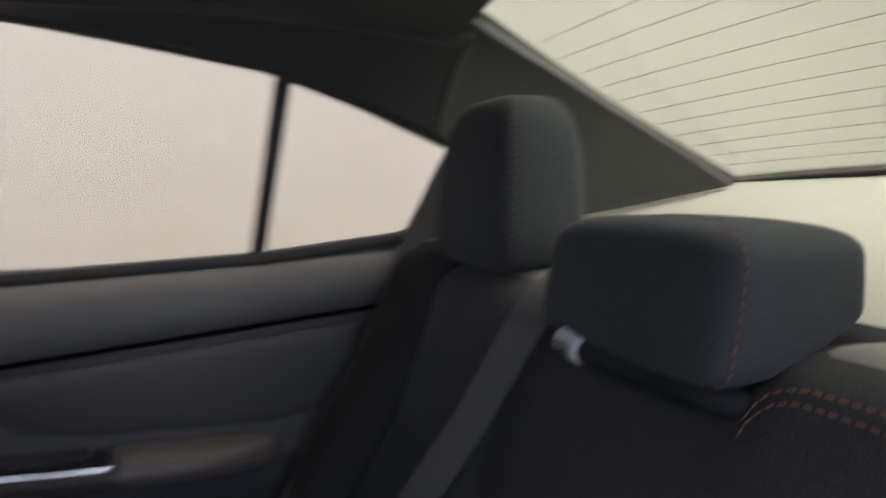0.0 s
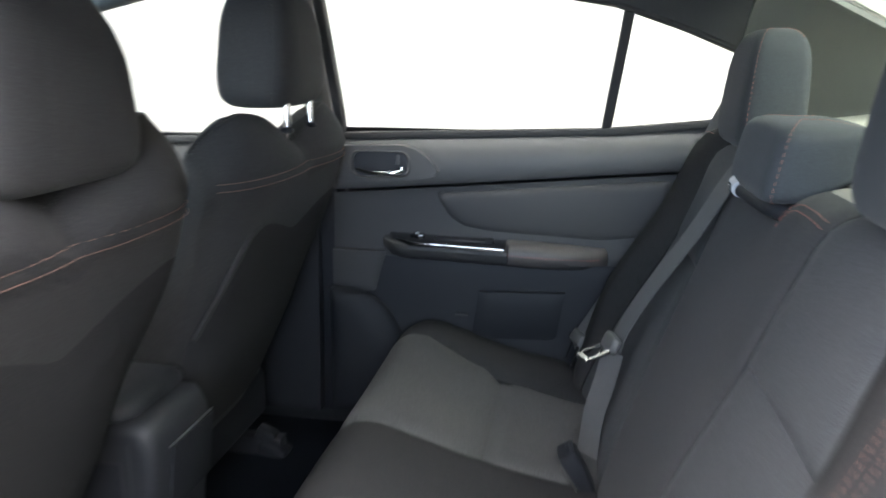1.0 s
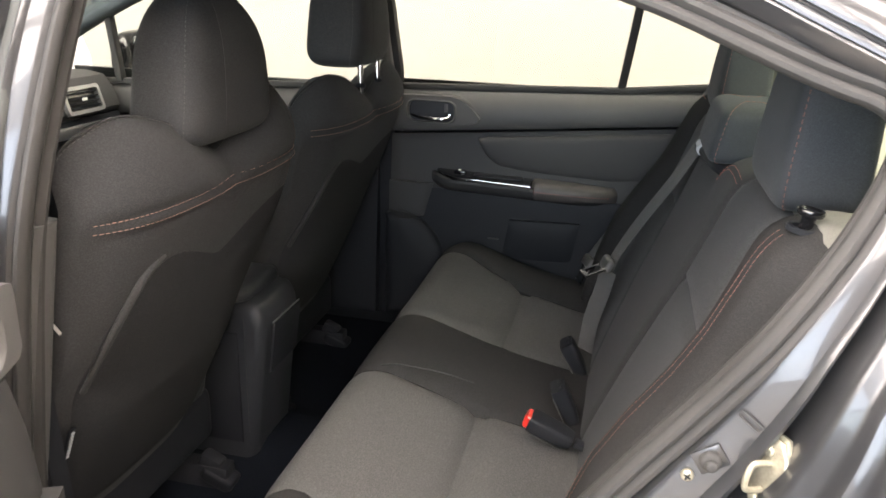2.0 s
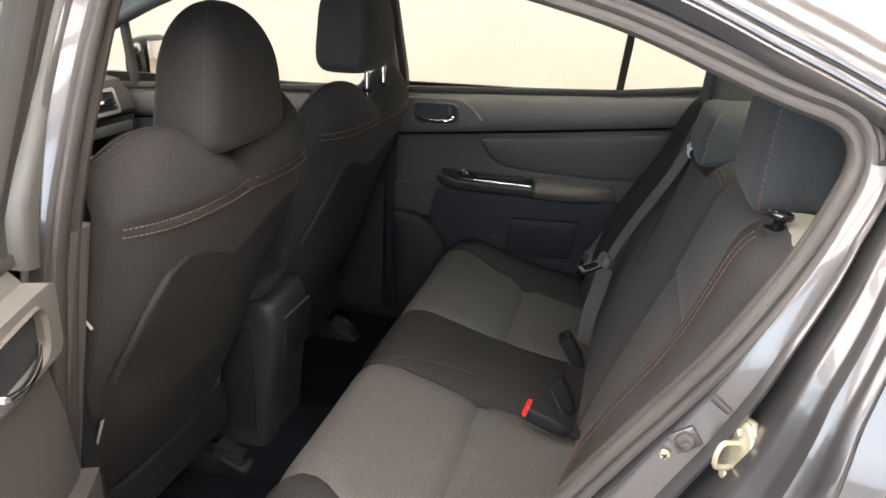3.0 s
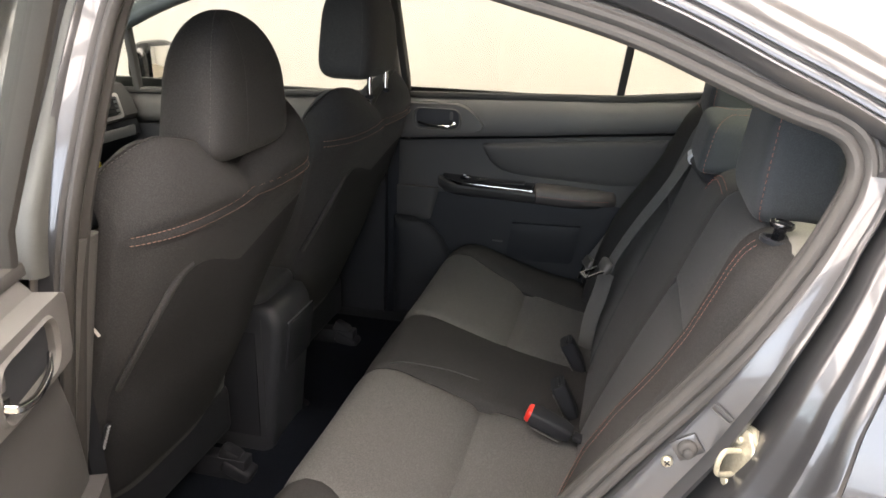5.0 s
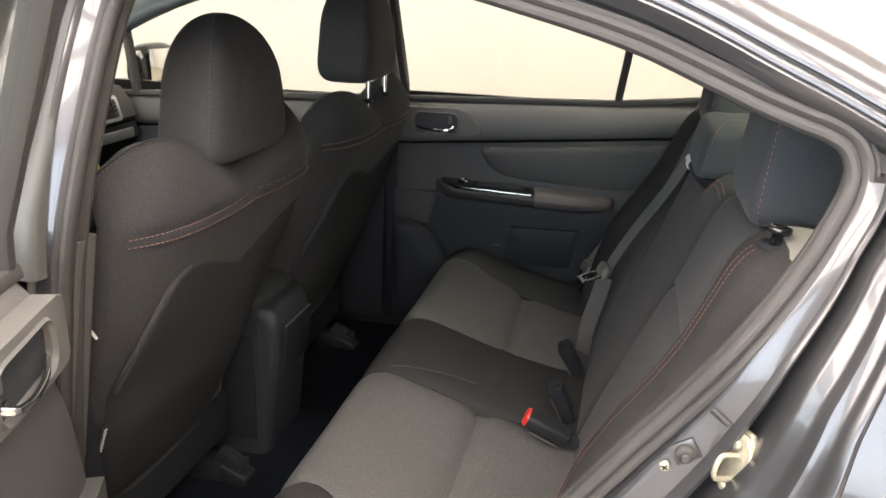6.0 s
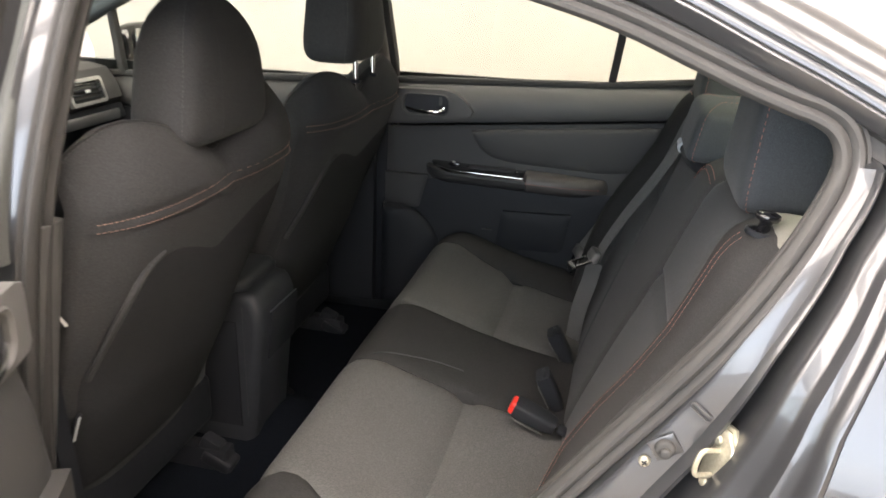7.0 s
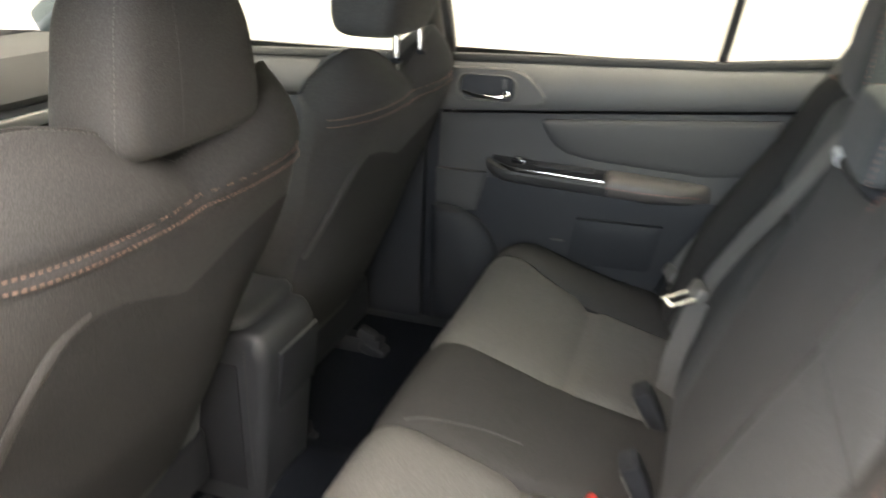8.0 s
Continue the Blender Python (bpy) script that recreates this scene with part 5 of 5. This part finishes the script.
part("tongue", moved(join(slab(-0.003, 0.003, -0.024, -0.017, -0.05, 0), slab(-0.003, 0.003, 0.017, 0.024, -0.05, 0), slab(-0.003, 0.003, -0.024, 0.024, -0.056, -0.046)), pose(0.364, 0.218, 0.666, 0, 72, 25) @ Matrix.Scale(0.78, 4)), CHROME, tg, "chrome belt tongue")
strap = part("guide_strap", tube(spline([(0.519, 0.050, 0.964), (0.521, 0.02, 0.964), (0.526, -0.03, 0.962), (0.535, -0.075, 0.960), (0.556, -0.10, 0.955)], 16), 0.0100, 14), HARD, mb, "black rolled strap under the headrest")
part("guide_label", tube([(0.516, 0.068, 0.970), (0.516, 0.056, 0.968), (0.517, 0.044, 0.966)], 0.0118, 14), LABEL, strap, "pale printed label round the strap")
for i in range(3):
    part("label_print", moved(box(0.001, 0.012, 0.0018, 0.0002), pose(0.5042, 0.056, 0.963 + 0.004 * i, 8, 0, 0)), HARD, strap)

ob_ = thing("outboard_seat_belt", "grey outboard seat belt beside the door", "seat belt", "seat belts")
part("webbing", webbing([(0.640, 0.588, 1.13), (0.612, 0.60, 1.075), (0.578, 0.622, 0.995), (0.52, 0.64, 0.85), (0.43, 0.63, 0.70), (0.345, 0.595, 0.565), (0.326, 0.587, 0.535)], (-0.6, -0.75, 0.2), 0.045), WEB, ob_, "grey woven webbing")
tg = part("tongue_grip", moved(box(0.02, 0.058, 0.03, 0.007, seg=3), pose(0.326, 0.587, 0.545, 0, 30, 20)), SOFT, ob_, "grey plastic tongue grip")
part("tongue", moved(join(slab(-0.002, 0.002, -0.022, -0.015, -0.045, 0), slab(-0.002, 0.002, 0.015, 0.022, -0.045, 0), slab(-0.002, 0.002, -0.022, 0.022, -0.05, -0.04)), pose(0.318, 0.58, 0.535, 0, 20, 20)), CHROME, tg, "chrome belt tongue")
part("webbing", webbing([(0.326, 0.59, 0.535), (0.34, 0.60, 0.49), (0.37, 0.60, 0.45)], (-0.7, -0.6, 0.1), 0.045), WEB, ob_, "grey woven webbing")


def buckle(x, y, z, rx, ry, rz, red, label):
    b = thing("belt_buckle", label, "buckle", "seat belt buckles", at=(x, y, z))
    b.rotation_euler = (radians(rx), radians(ry), radians(rz))
    rings = []
    for h, w, d in ((-0.05, 0.026, 0.015), (-0.04, 0.029, 0.017), (-0.03, 0.031, 0.019), (0.02, 0.033, 0.021), (0.03, 0.031, 0.019)):
        rings.append([(p[0], p[1], h) for p in rrect(d * 1.45, w * 1.35, 0.007, 3)])
    part("casing", loft(rings), HARD, b, "black plastic casing")
    part("casing_edge", moved(box(0.0022, 0.0022, 0.055, 0.0008), pose(-0.0148, -0.0205, -0.008)), SOFT, b)
    if red:
        part("press_button", moved(box(0.026, 0.032, 0.018, 0.006, seg=3), pose(0, 0, 0.030)), RED, b, "red press button")
    else:
        part("press_slot", moved(box(0.006, 0.026, 0.004, 0.001), pose(0.004, 0, 0.031)), HARD, b)
    part("buckle_strap", moved(box(0.010, 0.022, 0.07, 0.003), pose(0.0, 0, -0.09)), HARD, b)
    return b


buckle(0.300, -0.184, 0.506, 0, -70, -4, True, "black belt buckle with a red button lying on the cushion")
buckle(0.322, -0.088, 0.512, 4, -26, 8, False, "black belt buckle standing up from the seat gap")
buckle(0.322, 0.122, 0.502, 4, -30, 4, False, "black belt buckle standing up from the seat gap")

# belt tongue of the front belt beside the near front seat
fb = thing("front_seat_belt", "front seat belt stowed along the middle pillar", "seat belt", "seat belts")
part("webbing", webbing([(-0.30, -0.66, 1.10), (-0.31, -0.655, 0.9), (-0.32, -0.65, 0.6), (-0.33, -0.645, 0.35)], (1, 0.3, 0), 0.045), WEB, fb, "grey woven webbing")
part("tongue", moved(join(slab(-0.003, 0.003, -0.02, -0.014, -0.035, 0.01), slab(-0.003, 0.003, 0.014, 0.02, -0.035, 0.01), slab(-0.003, 0.003, -0.02, 0.02, 0.002, 0.012)), pose(-0.277, -0.63, 0.826, 10, -25, 30) @ Matrix.Scale(0.55, 4)), WHITE, fb, "pale belt tongue")

# ---- dashboard at the front ----
dash = thing("dashboard", "grey and black dashboard with silver vent", "dashboard")
rings = []
for y in np.linspace(-0.64, 0.64, 14):
    rings.append([(-1.44, y, 0.945), (-1.18, y, 0.955), (-1.12, y, 0.945), (-1.09, y, 0.905), (-1.075, y, 0.86), (-1.085, y, 0.845), (-1.30, y, 0.80)])
part("dash_top", loft(rings), DOOR_MID, dash, "dark grey soft dashboard top")
rings = []
for y in np.linspace(-0.64, 0.64, 14):
    rings.append([(-1.30, y, 0.842), (-1.082, y, 0.842), (-1.07, y, 0.80), (-1.10, y, 0.76), (-1.12, y, 0.55), (-1.30, y, 0.45)])
part("dash_lower", loft(rings), HARD, dash, "black lower dashboard")
part("silver_trim", sweep([(-1.066, y, 0.815) for y in np.linspace(-0.6, 0.6, 6)], rrect(0.012, 0.03, 0.004, 2)), SATIN, dash, "satin silver trim strip")
VM = pose(-1.078, 0.485, 0.893, 0, -16, 0)
fr_o, fr_i = rrect(0.15, 0.075, 0.012, 4), rrect(0.13, 0.055, 0.006, 4)
bm = loft([[(-0.01, p[0], p[1]) for p in fr_o], [(0.006, p[0], p[1]) for p in fr_o], [(0.006, p[0], p[1]) for p in fr_i], [(-0.012, p[0], p[1]) for p in fr_i]], cap=False)
v = part("vent_frame", moved(bm, VM), SATIN, dash, "satin silver vent frame")
part("vent_back", moved(slab(-0.013, -0.008, -0.065, 0.065, -0.027, 0.027), VM), GLOSS, v)
for i in range(4):
    part("vent_slat", moved(slab(-0.006, 0.004, -0.063, 0.063, -0.02 + 0.013 * i - 0.0025, -0.02 + 0.013 * i + 0.0025, 0.001), VM), HARD, v)
part("vent_tab", moved(slab(0.004, 0.010, -0.008, 0.008, -0.004, 0.004, 0.001), VM), WHITE, v)
card = thing("hang_tag", "small yellow and white paper tag hanging at the dashboard", "tag")
part("card", moved(box(0.003, 0.06, 0.05, 0.001), pose(-1.05, 0.375, 0.73, 0, -10, 0)), WHITE, card)
part("band", moved(box(0.003, 0.06, 0.02, 0.001), pose(-1.046, 0.375, 0.752, 0, -10, 0)), YELLOW, card, "yellow band")
